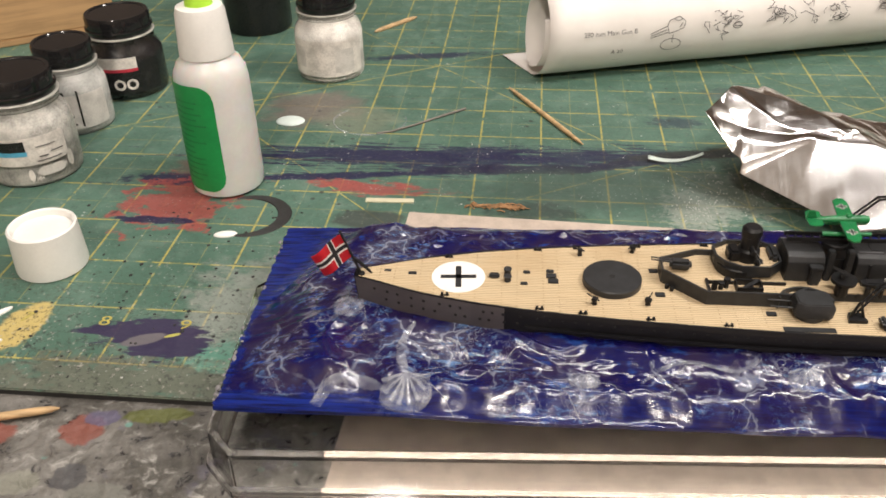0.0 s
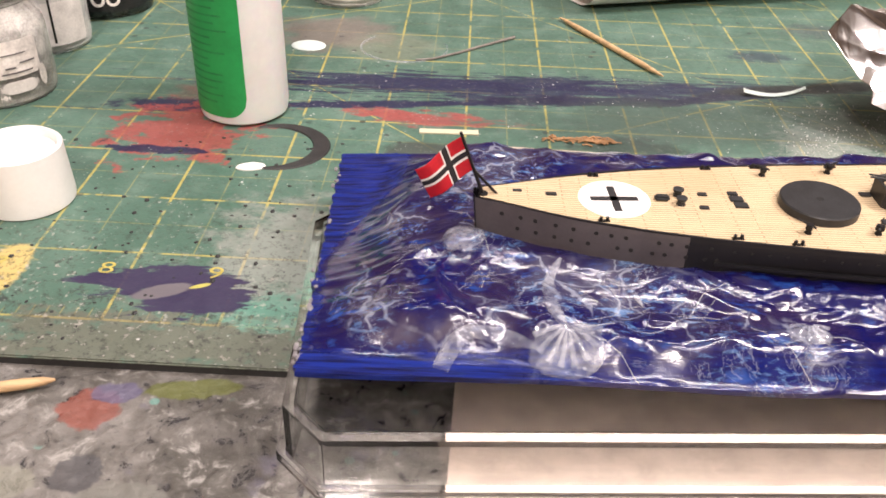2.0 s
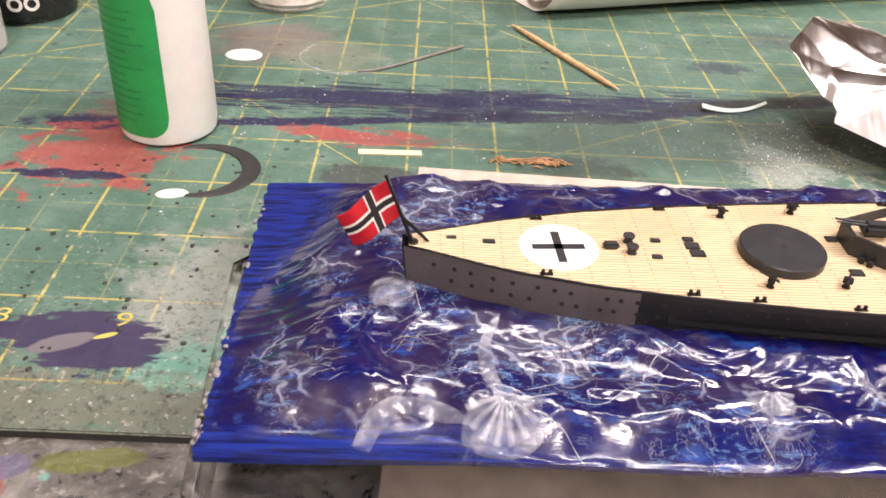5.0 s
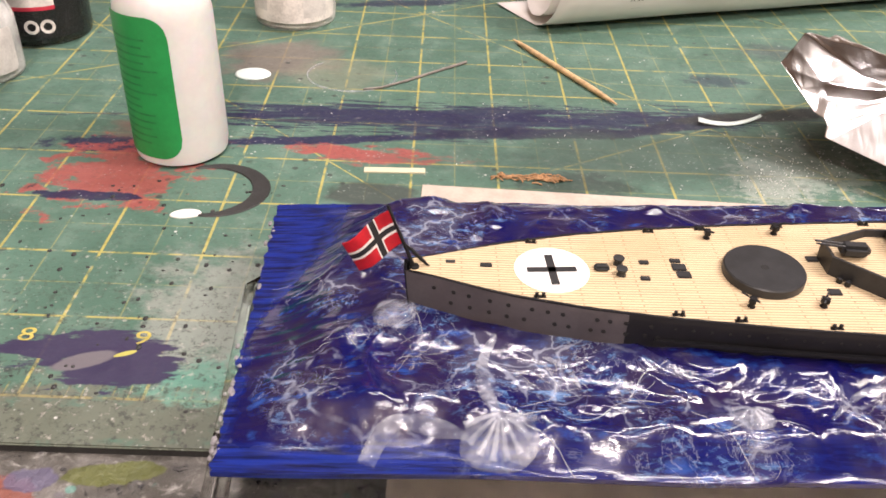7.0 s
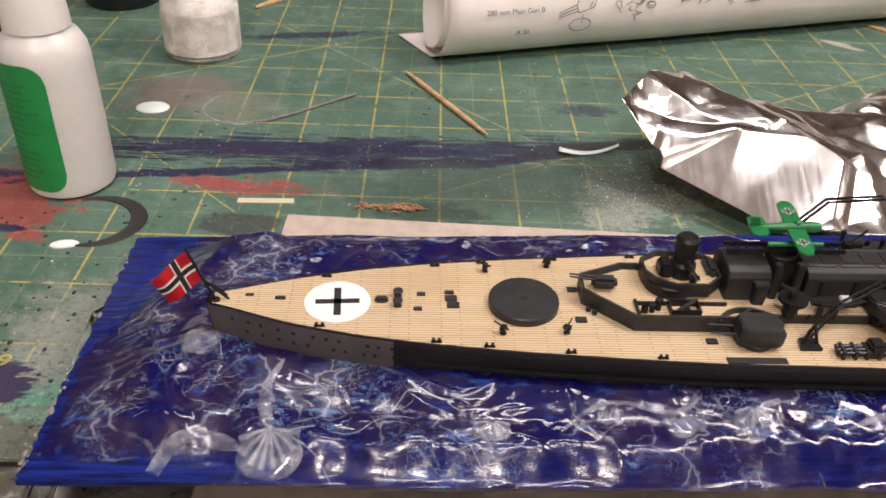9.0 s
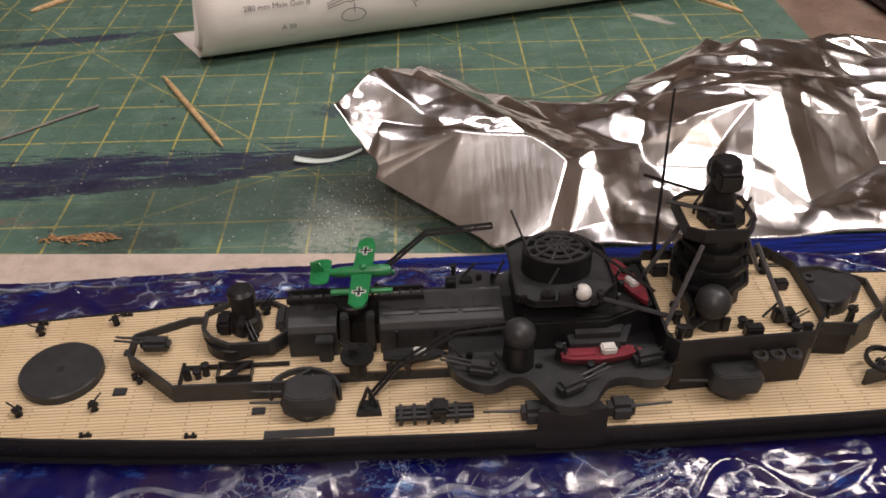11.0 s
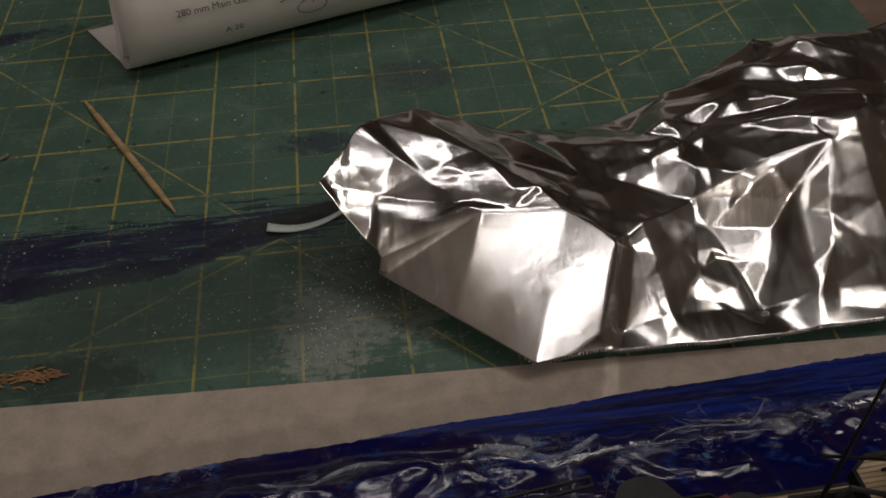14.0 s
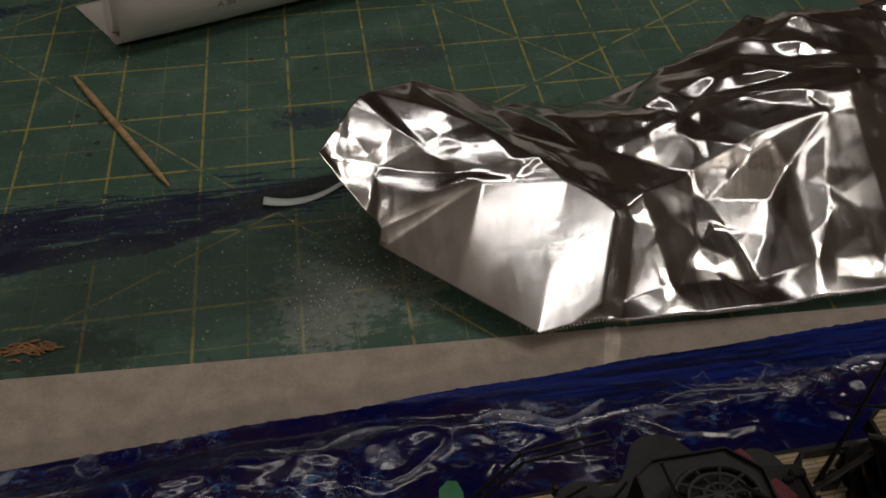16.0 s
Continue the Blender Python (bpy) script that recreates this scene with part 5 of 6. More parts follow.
# thin white strands of foam
for line, w in (([(20, -87), (26, -89.5), (29, -94), (27.5, -98), (22, -100.5)], .34), ([(19, -103), (27, -101.6), (34, -102.2), (41, -98), (47, -99)], .30), ([(41, -98), (44, -93), (50, -90)], .26), ([(50, -100), (56, -104), (60, -110)], .34), ([(56, -104), (62, -101), (70, -103)], .28), ([(-14, -66), (-16.5, -60), (-17, -52)], .30), ([(-17, -58), (-11, -55), (-6, -54)], .26), ([(-3, -66), (2, -72), (6, -84)], .28), ([(23, -104), (28, -107), (31, -111)], .35), ([(168, -32), (176, -27), (188, -29), (196, -22)], .4)):
    gel(line, w * 0.6, "foam_strand", 0.6, "thin white strand of foam", material=FOAM)
rf = random.Random(17)
for cx, cy, r, n in ((-17, -64, 7, 9), (-7, -83, 7, 12), (4, -89, 8, 12), (-10, -96, 6, 6), (28, -93, 9, 14), (42, -98, 7, 8), (60, -104, 7, 9), (84, -99, 7, 9), (98, -97, 6, 7), (112, -99, 8, 9), (140, -99, 8, 10), (165, -97, 7, 8), (30, -35, 6, 6), (62, -34, 7, 8), (100, -31, 6, 7), (142, -29, 7, 9), (180, -27, 8, 12), (196, -24, 6, 8), (215, -25, 6, 7)):
    bm = B()
    for k in range(n * 2):
        a, x, y, line = rf.uniform(0, 2 * math.pi), cx + rf.gauss(0, r * .3), cy + rf.gauss(0, r * .25), []
        for j in range(7):
            line.append((x, y, sea_height(x, y) - 14.42))
            a += rf.gauss(0, 0.32)
            x, y = x + r * 0.10 * math.cos(a), y + r * 0.08 * math.sin(a)
        tube(bm, line, rf.uniform(.03, .07), 5, 0.02)
    tagged(part("foam_web", bm, FOAM, sea, "web of fine white foam strands", smooth=True), kind="stuff")
# torn bits at the cut edge
rng = random.Random(4)
bm = B()
for k in range(46):
    y = -108 + 80 * rng.random() ** 1.4
    x = -28.7 + 2.2 - 4.5 * (y + 111) / 92 + rng.uniform(-1, .5)
    ball(bm, (x, y, sea_base(x, y) - 15.0 + rng.uniform(-.9, .9)), rng.uniform(.2, .6), 1, (1, rng.uniform(.6, 2.4), .7))
tagged(part("torn_edge", bm, plain("torn_paper_pulp", (0.20, 0.19, 0.20), 0.5, vary=0.4, size=0.002), sea, "greyish torn paper edge"), kind="stuff")

# ---- aluminium foil ----
foil = thing("aluminium_foil_sheet", "crumpled sheet of aluminium foil lying on the mat", "aluminium foil", 0, 0, 0)
NEAR = ((0, 121.5, 28, 12.5), (.14, 154.5, .9, 6.4), (.2, 169, 2.2, 8.0), (.3, 194, 2.2, 5.2), (.5, 238, 2.8, 6.0), (1, 345, 6, 5))
MIDL = ((0, 122.5, 30.5, 15), (.07, 147, 33, 24), (.14, 167, 31.5, 23.7), (.2, 177, 23.5, 21), (.3, 203, 40, 20), (.5, 236, 43, 23), (1, 345, 46, 24))
FARL = ((0, 109.5, 45, 32), (.07, 121, 60, 32), (.14, 132, 70, 27), (.24, 160, 70, 15), (.32, 190, 80, 9), (.5, 246, 90, 25), (1, 345, 98, 20))


def creases(seed, step, amp):
    """Random folds: points scattered over the sheet, with heights, joined into flat facets."""
    rnd = random.Random(seed)
    pts, hs, y = [], [], -25.0
    while y < 130:
        x = 85.0
        while x < 365:
            pts.append(Vector((x + rnd.uniform(-.48, .48) * step, y + rnd.uniform(-.48, .48) * step)))
            hs.append(rnd.gauss(0, amp))
            x += step * rnd.choice((0.7, 1.0, 1.5))
        y += step * 0.85
    out, _, faces, orig, _, _ = delaunay_2d_cdt(pts, [], [], 0, 1e-6)
    return [[(out[i].x, out[i].y, hs[orig[i][0]]) for i in f] for f in faces]


def folded(tris, x, y):
    h = np.zeros_like(x)
    for (ax, ay, ah), (bx, by, bh), (cx, cy, ch) in tris:
        d = (by - cy) * (ax - cx) + (cx - bx) * (ay - cy)
        if abs(d) < 1e-9:
            continue
        u = ((by - cy) * (x - cx) + (cx - bx) * (y - cy)) / d
        v = ((cy - ay) * (x - cx) + (ax - cx) * (y - cy)) / d
        inside = (u >= -1e-7) & (v >= -1e-7) & (u + v <= 1 + 1e-7)
        h = np.where(inside, u * ah + v * bh + (1 - u - v) * ch, h)
    return h


def rail(keys, a):
    return np.stack([np.interp(a, [k[0] for k in keys], [k[i] for k in keys]) for i in (1, 2, 3)], -1)


PANEL = ((119, 26), (146, 33), (167, 32.5), (177, 22), (170, 5), (154, -2))


def foil_points(a, b):
    """Places on the crumpled sheet: a along it, b from the near edge to the far one."""
    n, m, f = rail(NEAR, a), rail(MIDL, a), rail(FARL, a)
    t = b[:, None] * 2
    p = np.where(t < 1, n + (m - n) * t, m + (f - m) * (t - 1))
    x, y = p[:, 0], p[:, 1]
    # distance outside the smooth front panel
    gap = np.full_like(x, -1e9)
    for (x0, y0), (x1, y1) in zip(PANEL, PANEL[1:] + PANEL[:1]):
        L = math.hypot(x1 - x0, y1 - y0)
        gap = np.maximum(gap, ((x1 - x0) * (y - y0) - (y1 - y0) * (x - x0)) / L)
    free = np.clip(gap / 5.0, 0, 1)
    edge = np.clip(0.25 + b * 7, 0, 1)
    h = 0.75 * folded(creases(3, 27, 4.6), x, y) + folded(creases(8, 15, 1.15), x, y) + folded(creases(12, 7, 0.26), x, y)
    # long folds that fan out over the far end
    u, v = 150 + 0.3 * ((x - 240) * .94 - (y - 70) * .34), 50 + ((x - 240) * .34 + (y - 70) * .94)
    h += 1.25 * np.clip((x - 200) / 30, 0, 1) * np.clip((y - 42) / 12, 0, 1) * folded(creases(21, 7, 1.3), u, v)
    left = np.clip(0.45 + (x - 120) / 110, 0.45, 1)
    p[:, 2] = np.maximum(1.6, p[:, 2] + free * edge * left * h)
    p[:, 0] += free * 0.5 * folded(creases(5, 9, 0.9), x, y)
    return p


NA, NBB = 340, 150
ga, gb = np.meshgrid((np.arange(NA + 1) / NA) ** 1.15, np.arange(NBB + 1) / NBB, indexing="ij")
vs = [tuple(v) for v in (foil_points(ga.ravel(), gb.ravel()) * MM).tolist()]
wd = NBB + 1
fs = [(i * wd + j, (i + 1) * wd + j, (i + 1) * wd + j + 1, i * wd + j + 1) for i in range(NA) for j in range(NBB)]
me = bpy.data.meshes.new("sheet")
me.from_pydata(vs, [], fs)
me.materials.append(FOIL)
me.polygons.foreach_set("use_smooth", [True] * len(me.polygons))
ob = new("sheet", me)
ob.parent = foil
ob.modifiers.new("thick", "SOLIDIFY").thickness = 0.0001
bm = B()
serration = (0.17 + 0.56 * np.arange(150) / 150) ** 1.15
for p in foil_points(serration, np.zeros(150)):
    ball(bm, Vector(p) + Vector((0, -0.15, 0)), 0.48, 2, (0.62, 1.3, .9))
tagged(part("serrated_edge", bm, FOIL, foil, "fine saw-cut foil edge"), kind="stuff")

# ---- rolled instruction sheet ----
ROLL_TURN = 17.0
roll = thing("rolled_instruction_sheet", "loosely rolled white paper sheet with printed drawings", "paper roll", 46, 141, 0.2, ROLL_TURN)
RR = 21.0


def roll_point(x, arc):
    """Point of the outer layer: x along the axis, arc round it from the contact line, towards the camera."""
    a = arc / RR
    return Vector((x, RR * 0.30 - RR * math.sin(a), RR - RR * math.cos(a)))


bm = B()
NT, NX = 120, 40
rows = []
for k in range(NT + 1):
    f = max(0, k - 16) / (NT - 16)
    th = (2 * math.pi * 1.35) * f
    r = RR - 5.0 * f
    loose = max(0, 16 - k) / 16
    inset = -7.0 * loose + 5.0 * math.sin(th / 2) * (f < 0.74) + 12 * max(0, f - 0.74)
    row = []
    for i in range(NX + 1):
        x = inset + (330 - inset) * i / NX
        rr = r + 0.35 * noise.noise((x * 0.02, th, 0))
        row.append(bm.verts.new((x, RR * 0.30 - rr * math.sin(th) + 23 * loose, max(0.15, RR - rr * math.cos(th)) + 0.8 * loose ** 2)))
    rows.append(row)
for a, b in zip(rows, rows[1:]):
    for i in range(NX):
        bm.faces.new((a[i], a[i + 1], b[i + 1], b[i]))
sheet = part("paper", bm, PAPER, roll, smooth=True)
sheet.modifiers.new("thick", "SOLIDIFY").thickness = 0.00012


def on_roll(x0, arc0):
    return lambda x, y: roll_point(x0 + x, arc0 + y) + Vector((0, -0.16 * math.sin((arc0 + y) / RR), -0.16 * math.cos((arc0 + y) / RR))) * 1.0


writing("280 mm Main Gun B", 3.1, "printed_caption", INK, roll, on_roll(19.5, 35.0))
writing("A 20", 3.0, "printed_caption", INK, roll, on_roll(33.5, 25.5))
writing("_____", 1.8, "printed_bar", INK, roll, on_roll(35, 21.7))


def sketch(strokes, x0, arc0, name="printed_drawing"):
    put = on_roll(x0 + 3, arc0 + 5)
    bm = B()
    for line in strokes:
        for (xa, ya), (xb, yb) in zip(line, line[1:]):
            d = Vector((xb - xa, yb - ya)).normalized() * 0.16
            nrm = Vector((-d.y, d.x))
            bm.faces.new([bm.verts.new(put(x, y)) for x, y in ((xa + nrm.x, ya + nrm.y), (xb + nrm.x, yb + nrm.y), (xb - nrm.x, yb - nrm.y), (xa - nrm.x, ya - nrm.y))])
    part(name, bm, INK, roll)


def ring(cx, cy, rx, ry, n=18):
    return [(cx + rx * math.cos(2 * math.pi * k / n), cy + ry * math.sin(2 * math.pi * k / n)) for k in range(n + 1)]


sketch([[(0, 2), (8, 5), (9, 7.5), (14, 9), (17, 6.5), (16, 3.5), (9, 1.5), (8, 5)], [(0, 1), (8, 3.4)], [(0, 0), (8.5, 2.2)], ring(13.5, 8, 1.6, .8), ring(10.5, -4, 5, 3), [(11, 1), (11, -3)], [(14, 4), (15.5, 6)]], 49, 27)
rs = random.Random(11)
for x0, arc0, wd_, ht in ((78, 27, 17, 11), (108, 30, 11, 7), (130, 26, 20, 10), (165, 30, 12, 8), (195, 27, 16, 9), (60, 52, 20, 9), (100, 50, 18, 8)):
    lines = []
    for k in range(16):
        px, py = rs.uniform(0, wd_), rs.uniform(0, ht)
        line = [(px, py)]
        for j in range(rs.randint(1, 4)):
            px, py = px + rs.uniform(-4, 4), py + rs.uniform(-2.5, 2.5)
            line.append((px, py))
        lines.append(line)
    for k in range(4):
        lines.append(ring(rs.uniform(2, wd_ - 2), rs.uniform(1, ht - 1), rs.uniform(.8, 2.4), rs.uniform(.6, 1.6), 12))
    sketch(lines, x0, arc0)
sketch([[(8, 2), (8, 60)]], 0, 0, "printed_margin_line")

# ---- glue bottle ----
bottle = thing("glue_bottle", "milky white squeeze bottle with green label and lime nozzle", "bottle", -69.5, 30, 0)
prof = [(0, 0.3), (11.5, 0), (13.3, 1.2), (13.7, 4), (13.6, 25), (13.4, 43), (12.9, 47), (11.2, 50.5), (9.2, 52.2), (8.6, 54), (0, 54)]
part("body", lathe(B(), prof, 56), LDPE, bottle, smooth=True)
part("screw_cap", lathe(B(), [(0, 53), (9.6, 53), (9.6, 54), (8.7, 68), (8.0, 70), (6.0, 70.5), (0, 70.5)], 48), WHITEP, bottle, "white ribbed screw cap", smooth=True)
part("nozzle", lathe(B(), [(0, 70), (4.9, 70), (4.4, 73.5), (2.8, 79), (1.5, 87), (0, 87.5)], 32), LIME, bottle, "lime green nozzle", smooth=True)


def wrap(bm, r, a0, a1, z0, z1, corner=0.0, n=28):
    """A label bent round a cylinder, with rounded corners."""
    cols = []
    for k in range(n + 1):
        a = a0 + (a1 - a0) * k / n
        d = min(k, n - k) / n * (a1 - a0) * r
        c = 0 if d > corner else corner - math.sqrt(max(0, corner ** 2 - (corner - d) ** 2))
        cols.append([bm.verts.new((r * math.cos(a), r * math.sin(a), z)) for z in (z0 + c, z1 - c)])
    for p, q in zip(cols, cols[1:]):
        bm.faces.new((p[0], q[0], q[1], p[1]))
    return bm


part("label", wrap(B(), 13.78, radians(185), radians(288), 3.5, 45.5, 6.0, 40), LABEL, bottle, "green paper label", smooth=True)
bm = B()
rs = random.Random(3)
for k in range(15):
    z = 8 + 2.2 * k
    a = radians(206)
    wrap(bm, 13.84, a, a + radians(rs.uniform(38, 66)), z, z + 0.6, 0, 8)
part("label_text_bar", bm, plain("dark_green_print", (0.010, 0.19, 0.05), 0.5), bottle)

# ---- white cap ----
cap = thing("white_plastic_cap", "white round plastic cap standing on the mat", "bottle cap", -112.3, -29.0, 0)
part("shell", lathe(B(), [(9.4, 13.4), (9.8, 15.6), (10.4, 16.0), (11.0, 15.5), (11.6, 2), (11.5, 0.4), (11.0, 0), (9.4, 0), (9.4, 13.4)], 56), WHITEP, cap, smooth=True)
part("inner_disc", disc(B(), 0, 0, 12.6, 13.8, 9.35, 0.3, 48), WHITEP, cap, "shallow recessed top", smooth=True)


# ---- paint jars ----
def jar(x, y, r, h, body, label, name_label, turn, lid_h=9.5, label_low=4):
    lr = r * .83
    j = thing("paint_jar", name_label, "paint jar", x, y, 0, turn, "paint jars")
    prof = [(0, 0.4), (r * .82, 0), (r * .97, 1.2), (r, 3.5), (r, h * .68), (r * .95, h * .78), (r * .8, h * .9), (r * .78, h), (0, h)]
    part("paint", lathe(B(), [(q * .93, 0.8 + z * .95) for q, z in prof], 40), body, j, smooth=True)
    part("glass", lathe(B(), prof, 44), GLASS, j, "clear glass", smooth=True)
    part("collar", lathe(B(), [(r * .78, h * .93), (r * .86, h * .93), (r * .86, h * .97), (r * .78, h * .97)], 40), GLASS, j, smooth=True)
    bm = lathe(B(), [(0, h), (lr * .97, h), (lr, h + 0.8), (lr, h + lid_h - 1.0), (lr * .96, h + lid_h), (lr * .86, h + lid_h), (lr * .84, h + lid_h - .4), (0, h + lid_h - .4)], 48)
    lid = part("lid", bm, LID, j, "glossy black screw lid", smooth=True)
    part("lid_rim", lathe(B(), [(lr * .9, h + .1), (lr * 1.05, h + .1), (lr * 1.07, h + .5), (lr * 1.05, h + .9), (lr * .9, h + .9)], 48), RIM, lid, "pale rolled rim", smooth=True)
    part("lid_bead", lathe(B(), [(lr * .9, h + 2.6), (lr * 1.03, h + 2.6), (lr * 1.045, h + 3.2), (lr * 1.03, h + 3.8), (lr * .9, h + 3.8)], 48), LID, lid, smooth=True)
    part("label", wrap(B(), r + .12, radians(200), radians(345), label_low, h * .66, 1.2, 32), label, j, "paper label", smooth=True)
    return j


j = jar(-149.5, 35.0, 17.6, 33, PAINTD, PAINTW, "glass paint jar with grey paint and scuffed label", 0, label_low=10.5)
part("label_band", wrap(B(), 17.82, radians(215), radians(294), 16.4, 20.6, 0, 12), JBLACK, j, smooth=True)
part("label_band", wrap(B(), 17.84, radians(215), radians(295), 14.6, 16.4, 0, 12), JBLUE, j, "blue stripe", smooth=True)
for k, (a0, a1, z0, z1) in enumerate(((290, 297, 3, 9.8), (300, 338, 5.5, 9.4), (341, 350, 5, 13), (298, 306, 3.4, 6.2))):
    part("label_smear", wrap(B(), 17.95 + .05 * k, radians(a0), radians(a1), z0, z1, 3.0, 14), PAINTW if k != 1 else JLABEL, j)
for k, (a0, a1, z0, z1) in enumerate(((308, 318, 13.4, 14.0), (322, 338, 14.6, 15.1), (304, 334, 11.8, 12.3), (306, 330, 17.6, 18.0))):
    part("label_print", wrap(B(), 18.25, radians(a0), radians(a1), z0, z1, 0, 6), INK, j)
j = jar(-151, 77, 14.6, 29, PAINTG, JLABEL, "glass paint jar with pale text label", 8)
for k, (a0, a1, z0, z1) in enumerate(((255, 262, 12, 21), (268, 275, 12, 21), (252, 284, 9.4, 10.2), (252, 280, 7.6, 8.4), (252, 286, 5.8, 6.6), (294, 297, 5, 21))):
    part("label_print", wrap(B(), 14.8, radians(a0), radians(a1), z0, z1, 0, 6), JBLACK, j)
j = jar(-144, 117, 17.4, 28, JBLACK, JBLACK, "dark glass paint jar with black and red label", 0)
part("label_band", wrap(B(), 17.6, radians(245), radians(310), 16, 21.2, 0, 20), PAINTW, j)
part("label_band", wrap(B(), 17.62, radians(245), radians(310), 14.6, 16, 0, 20), JRED, j, "red stripe")
for a in (280, 298):
    bm = lathe(B(), [(1.5, 0), (2.6, 0), (2.6, .1), (1.5, .1), (1.5, 0)], 18, m=pose(17.65 * math.cos(radians(a)), 17.65 * math.sin(radians(a)), 8.6, 90, 0, a + 90))
    part("label_ring", bm, PAINTW, j)
j = jar(-52, 141.5, 16.2, 32, PAINTW, PAINTW, "glass paint jar smeared with off-white paint", 0, 10)
part("label_print", wrap(B(), 16.4, radians(215), radians(238), 8, 18, 0, 8), JLABEL, j)
part("label_print", wrap(B(), 16.4, radians(290), radians(325), 6, 17, 0, 8), JLABEL, j)
black = thing("black_bottle", "black plastic bottle standing behind the glue bottle", "bottle", -106, 205, 0)
part("body", lathe(B(), [(0, 0), (17, 0), (18, 1.5), (18, 52), (14, 60), (9, 62), (9, 76), (0, 76)], 40), plain("black_bottle_plastic", (0.012, 0.012, 0.013), 0.3), black, smooth=True)
crate = thing("wooden_box", "open shallow pine box at the back of the bench", "box", -268, 196, 0, 33)
for x0, x1, y0, y1, z0, z1 in ((-70, 70, -45, 45, 0, 4), (-70, 70, -45, -40, 4, 38), (-70, 70, 40, 45, 4, 38), (-70, -65, -40, 40, 4, 38), (65, 70, -40, 40, 4, 38)):
    part("board", box(B(), x0, x1, y0, y1, z0, z1, 0.5), BOXW, crate)


# ---- small litter ----
def pick(name, a, b, r, label, material=PICK, points=True):
    a, b = Vector(a), Vector(b)
    mid = (a + b) / 2
    t = thing(name, label, "toothpick", mid.x, mid.y, 0)
    fr = ((0, .25), (.08, .75), (.2, 1), (.8, 1), (.92, .75), (1, .25)) if points else ((0, 1), (.5, 1), (1, .9))
    bm = B()
    rings = []
    d = (b - a).normalized()
    s = Vector((-d.y, d.x, 0))
    for f, k in fr:
        p = a.lerp(b, f) - mid
        p.z = a.z + (b.z - a.z) * f
        rings.append([bm.verts.new(p + r * k * (math.cos(i * math.pi / 6) * s + math.sin(i * math.pi / 6) * Vector((0, 0, 1)))) for i in range(12)])
    for q, w in zip(rings, rings[1:]):
        for i in range(12):
            bm.faces.new((q[i], q[(i + 1) % 12], w[(i + 1) % 12], w[i]))
    bm.faces.new(rings[0][::-1]), bm.faces.new(rings[-1])
    part("stick", bm, material, t, smooth=True)


pick("toothpick", (35.7, 125.5, 1.1), (68.0, 69.5, 1.1), 1.05, "pale wooden toothpick lying on the mat")
pick("toothpick", (-104, -102.5, -0.4), (-78.4, -95.0, -0.2), 1.15, "pale toothpick lying on the grey bench top")
pick("wooden_splinter", (-40, 197, 0.8), (-20, 222, 0.8), 1.3, "short broken wooden stick")
pick("wooden_splinter", (262, 200, 0.6), (280, 178, 0.6), 1.2, "flat wooden splinter by the mat's edge")
twig = thing("bent_wire", "thin bent grey wire lying on the mat", "wire", 0, 85, 0)
part("strand", tube(B(), [(17, 17, .8), (6, 8, .6), (-4, -1, .6), (-13, -8, .7), (-19, -9.5, .6)], 0.55, 8, 0.35), TWIG, twig, smooth=True)
spill = thing("dried_glue_ring", "faint dried glue ring on the mat", "glue stain", -24, 88, 0)
part("bead", tube(B(), [(16 * math.cos(a), 14 * math.sin(a), 0.05) for a in [k * math.pi / 20 + 2.4 for k in range(28)]], 0.4, 6), GEL, spill, smooth=True)
arc = thing("black_paint_ring", "curved black dried paint ring on the mat", "paint ring", -56, 6, 0)
bm = B()
prev = None
for k in range(41):
    a = radians(118 - 215 * k / 40)
    w = 0.8 + 4.0 * math.sin(math.pi * min(1, k / 40 * 1.02)) ** 0.8
    row = [bm.verts.new(((13.2 + o) * math.cos(a) * 1.08, (13.2 + o) * math.sin(a), z)) for o, z in ((-w / 2, .02), (-w / 2 + .3, .45), (w / 2 - .3, .45), (w / 2, .02))]
    if prev:
        for i in range(3):
            bm.faces.new((prev[i], row[i], row[i + 1], prev[i + 1]))
    prev = row
part("crust", bm, SOOT, arc, smooth=True)


def droplet(x, y, rx, ry, turn, label, material=WHITEP):
    d = thing("glue_drop", label, "glue drop", x, y, 0, turn)
    part("drop", ball(B(), (0, 0, 0.2), 1, 3, (rx, ry, 1.0)), material, d, smooth=True)


droplet(-59.0, 85.4, 6.4, 5.0, 0, "white glue drop on the mat", PALE)
droplet(-59.5, -7.0, 4.2, 2.0, 12, "white drop beside the black ring")
droplet(-117, -57.5, 5.5, 1.2, 55, "streak of white paint on the mat")
droplet(-111, -72, 4.0, 0.9, 60, "streak of white paint on the mat")
strip = thing("paper_strip", "curved pale strip of paper under the foil", "paper strip", 93.5, 58, 0)
bm = B()
prev = None
for k in range(13):
    t = k / 12
    c = Vector((22 * t, 1.0 + 4.5 * t * t - 1.2 * math.sin(t * math.pi), 0.3 + 1.2 * (2 * t - 1) ** 2))
    row = [bm.verts.new(c + Vector((-.4 * (1 - t), -1.3 * (1 - .5 * t), 0))), bm.verts.new(c + Vector((0, 1.3 * (1 - .5 * t), .3)))]
    if prev:
        bm.faces.new((prev[0], row[0], row[1], prev[1]))
    prev = row
part("strip", bm, PALE, strip, smooth=True).modifiers.new("thick", "SOLIDIFY").thickness = 0.0003
bar = thing("cream_strip", "flat cream plastic strip on the mat", "plastic strip", -5, 20.4, 0, 2)
part("strip", box(B(), -9, 9, -1.4, 1.4, 0, .5, .1), CREAM, bar)
fib = thing("orange_fibres", "tangle of rusty orange fibres on the mat", "fibres", 34, 18.6, 0, 0, kind="stuff")
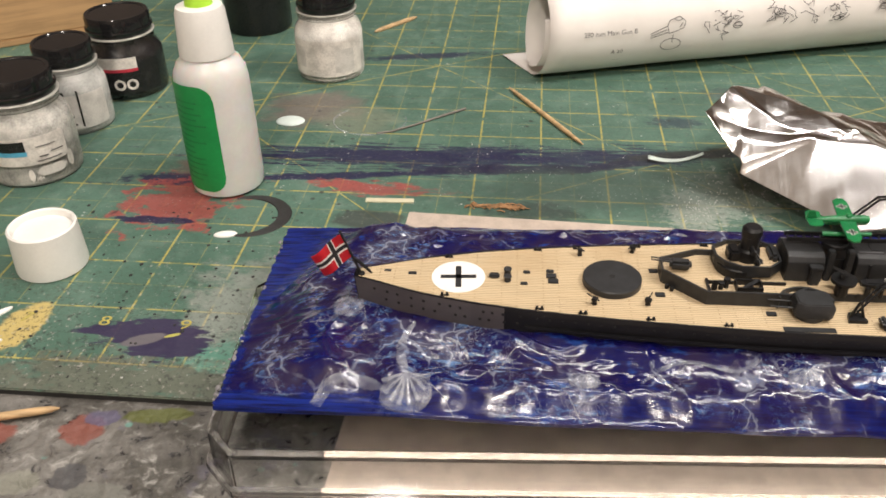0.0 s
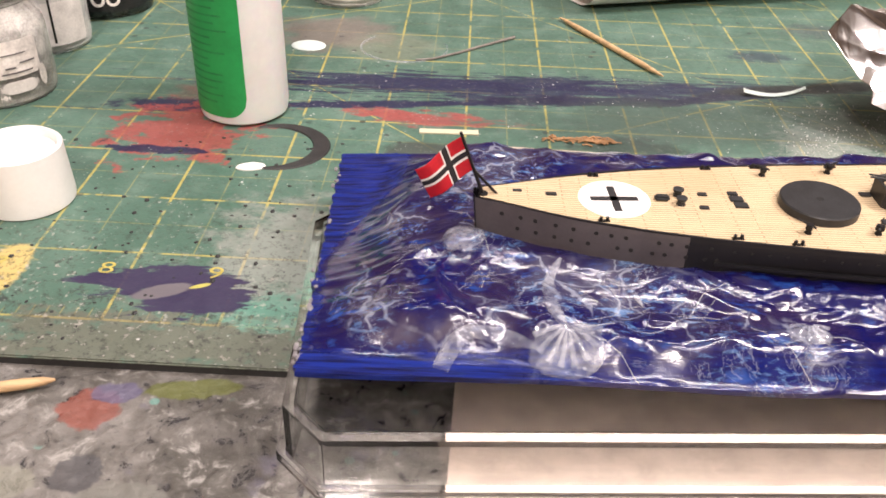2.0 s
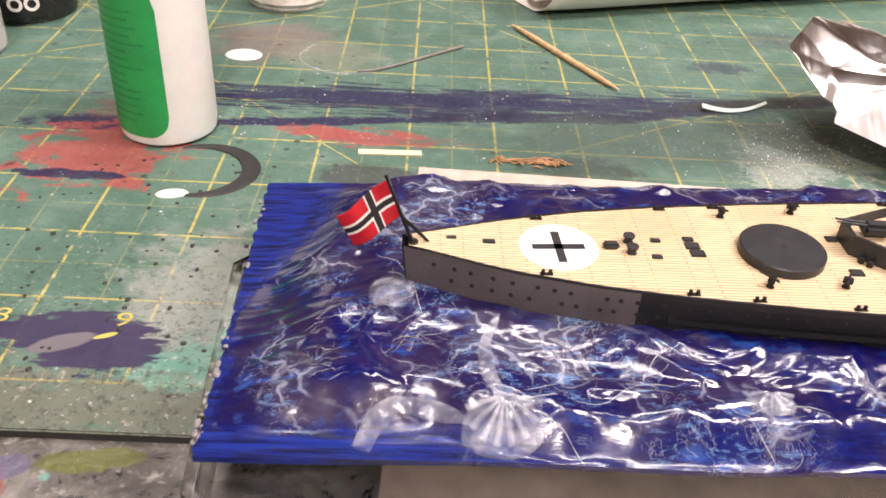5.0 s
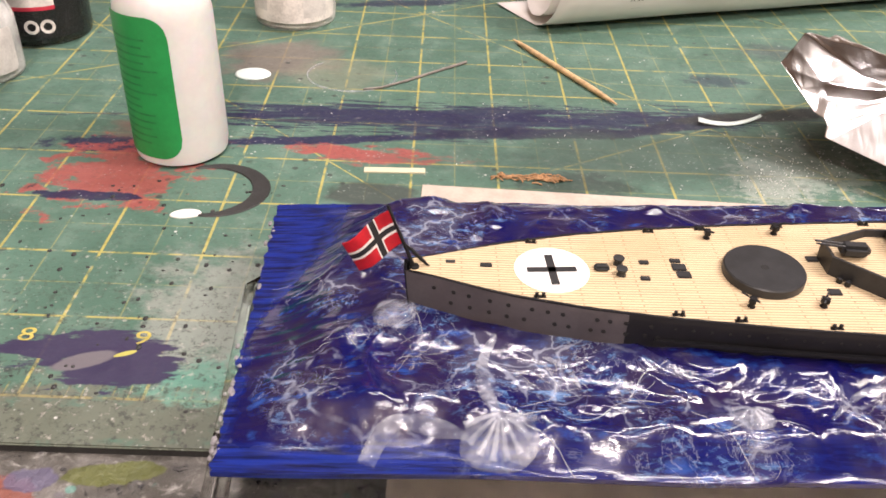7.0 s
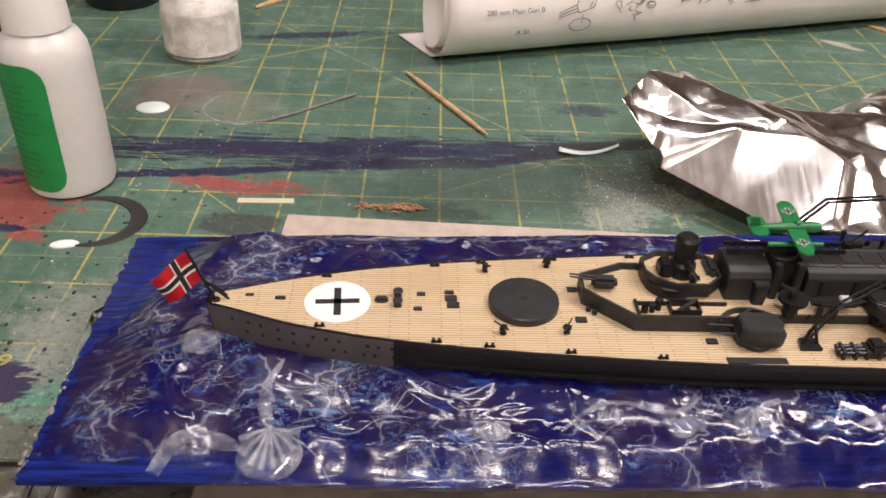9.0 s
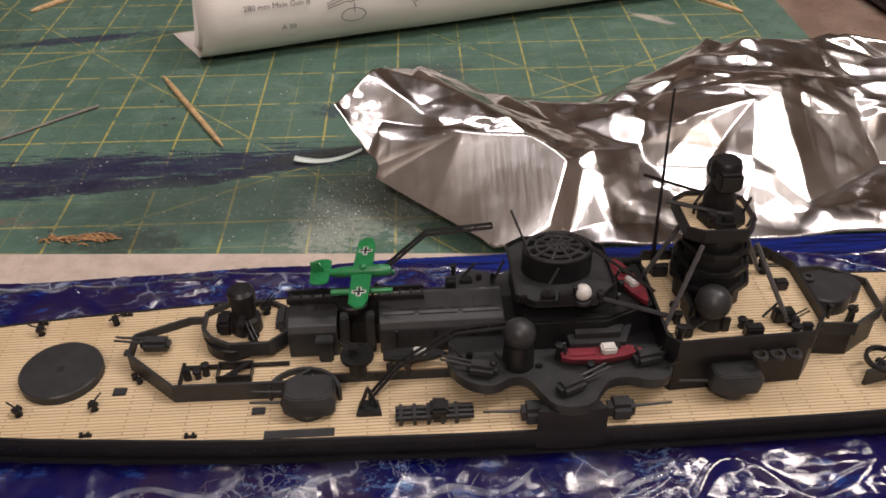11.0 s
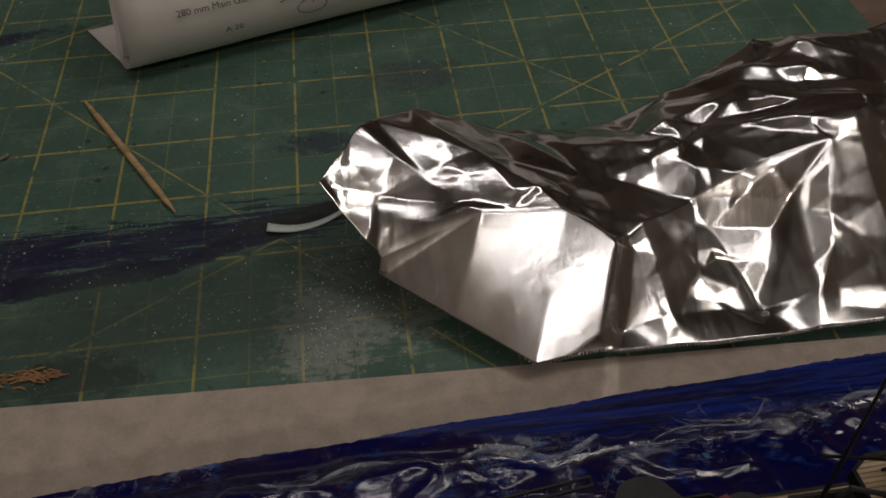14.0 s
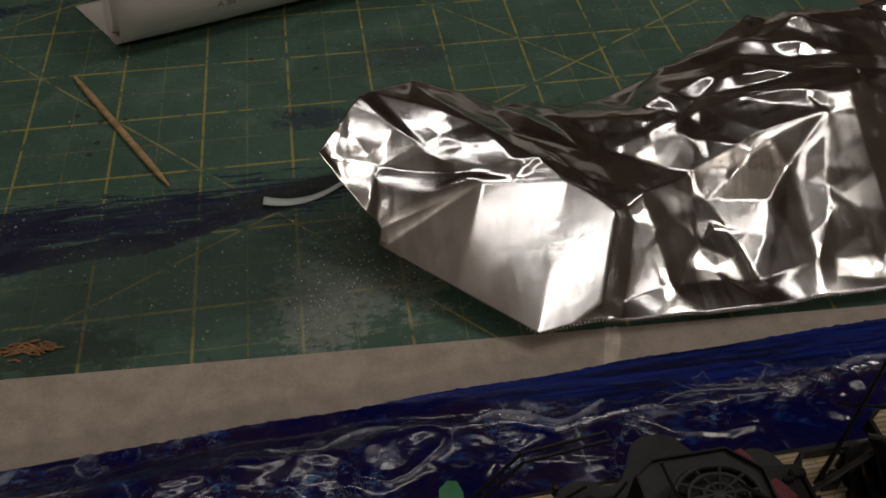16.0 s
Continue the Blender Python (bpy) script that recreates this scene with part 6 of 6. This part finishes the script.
bm = B()
rs = random.Random(8)
for k in range(60):
    x = rs.uniform(-11, 9)
    y = rs.gauss(0, 0.9)
    d = rs.uniform(1.5, 4.5)
    tube(bm, [(x, y, .3), (x + d * .5, y + rs.uniform(-.6, .6), rs.uniform(.4, 1.3)), (x + d, y + rs.uniform(-.9, .9), .3)], rs.uniform(.14, .34), 5)
part("strands", bm, FIBRE, fib)
wire = thing("clear_wire", "clear thin tube end under the foil", "tube", 172, 0, 0)
for o in (-.9, .9):
    part("tube", tube(B(), [(-2.5 + o, -8, 1.6), (0.5 + o, 0, 1.6), (2 + o, 10, 1.4)], .7, 8), GLASS, wire, smooth=True)
strut = thing("dark_stick", "thin dark stick leaning on the water base", "stick", 160, -101, 19)
part("rod", tube(B(), [(-4, 8, 2), (3.5, -5, 1.4)], .8, 8), DARK, strut)
grit = thing("white_grit", "scattered white plaster grit on the mat", "grit", 0, 0, 0, kind="stuff")
bm = B()
rs = random.Random(5)
for cx, cy, sx, sy, n in ((122, 33, 10, 9, 150), (107, 21, 4, 6, 110), (85, 45, 40, 16, 50), (60, 60, 80, 40, 40)):
    for k in range(n):
        x, y = rs.gauss(cx, sx), rs.gauss(cy, sy)
        if y > 13 and (x < 125 or y > 8):
            ball(bm, (x, y, .12), rs.uniform(.08, .24), 1)
part("grains", bm, SPRINKLE, grit)
# crumbs and paint lumps on the mat and the bench
lumps = thing("paint_lumps", "dried paint crumbs and lumps", "paint crumbs", 0, 0, -2.5, kind="stuff")
bm = B()
for k in range(260):
    x, y = rs.uniform(-125, -5), rs.uniform(-150, -90)
    ball(bm, (x, y, 0), rs.uniform(.2, .9), 1, (1, rs.uniform(.5, 1.8), .4))
part("bench_lumps", bm, BENCH, lumps)
bm = B()
for k in range(120):
    x, y = rs.uniform(-125, -36), rs.uniform(-86, 10)
    ball(bm, (x, y, 2.5), rs.uniform(.2, .8), 1, (1, rs.uniform(.5, 1.6), .5))
part("mat_crumbs", bm, SOOT, lumps)

# black tool handle lying on the bench beyond the mat
tool = thing("tool_handle", "black plastic tool handle on the brown bench", "tool", 351, 160, -2.5, 98)
part("grip", lathe(B(), [(0, -45), (3.0, -45), (4.4, -42), (4.6, -10), (4.0, 0), (4.6, 10), (4.4, 42), (3.0, 45), (0, 45)], 24, m=pose(0, 0, 4.6, 0, 90, 0)), LID, tool, smooth=True)
part("collar", lathe(B(), [(0, 44), (2.6, 44), (2.6, 52), (0, 52)], 18, m=pose(0, 0, 4.6, 0, 90, 0)), GREY, tool, smooth=True)
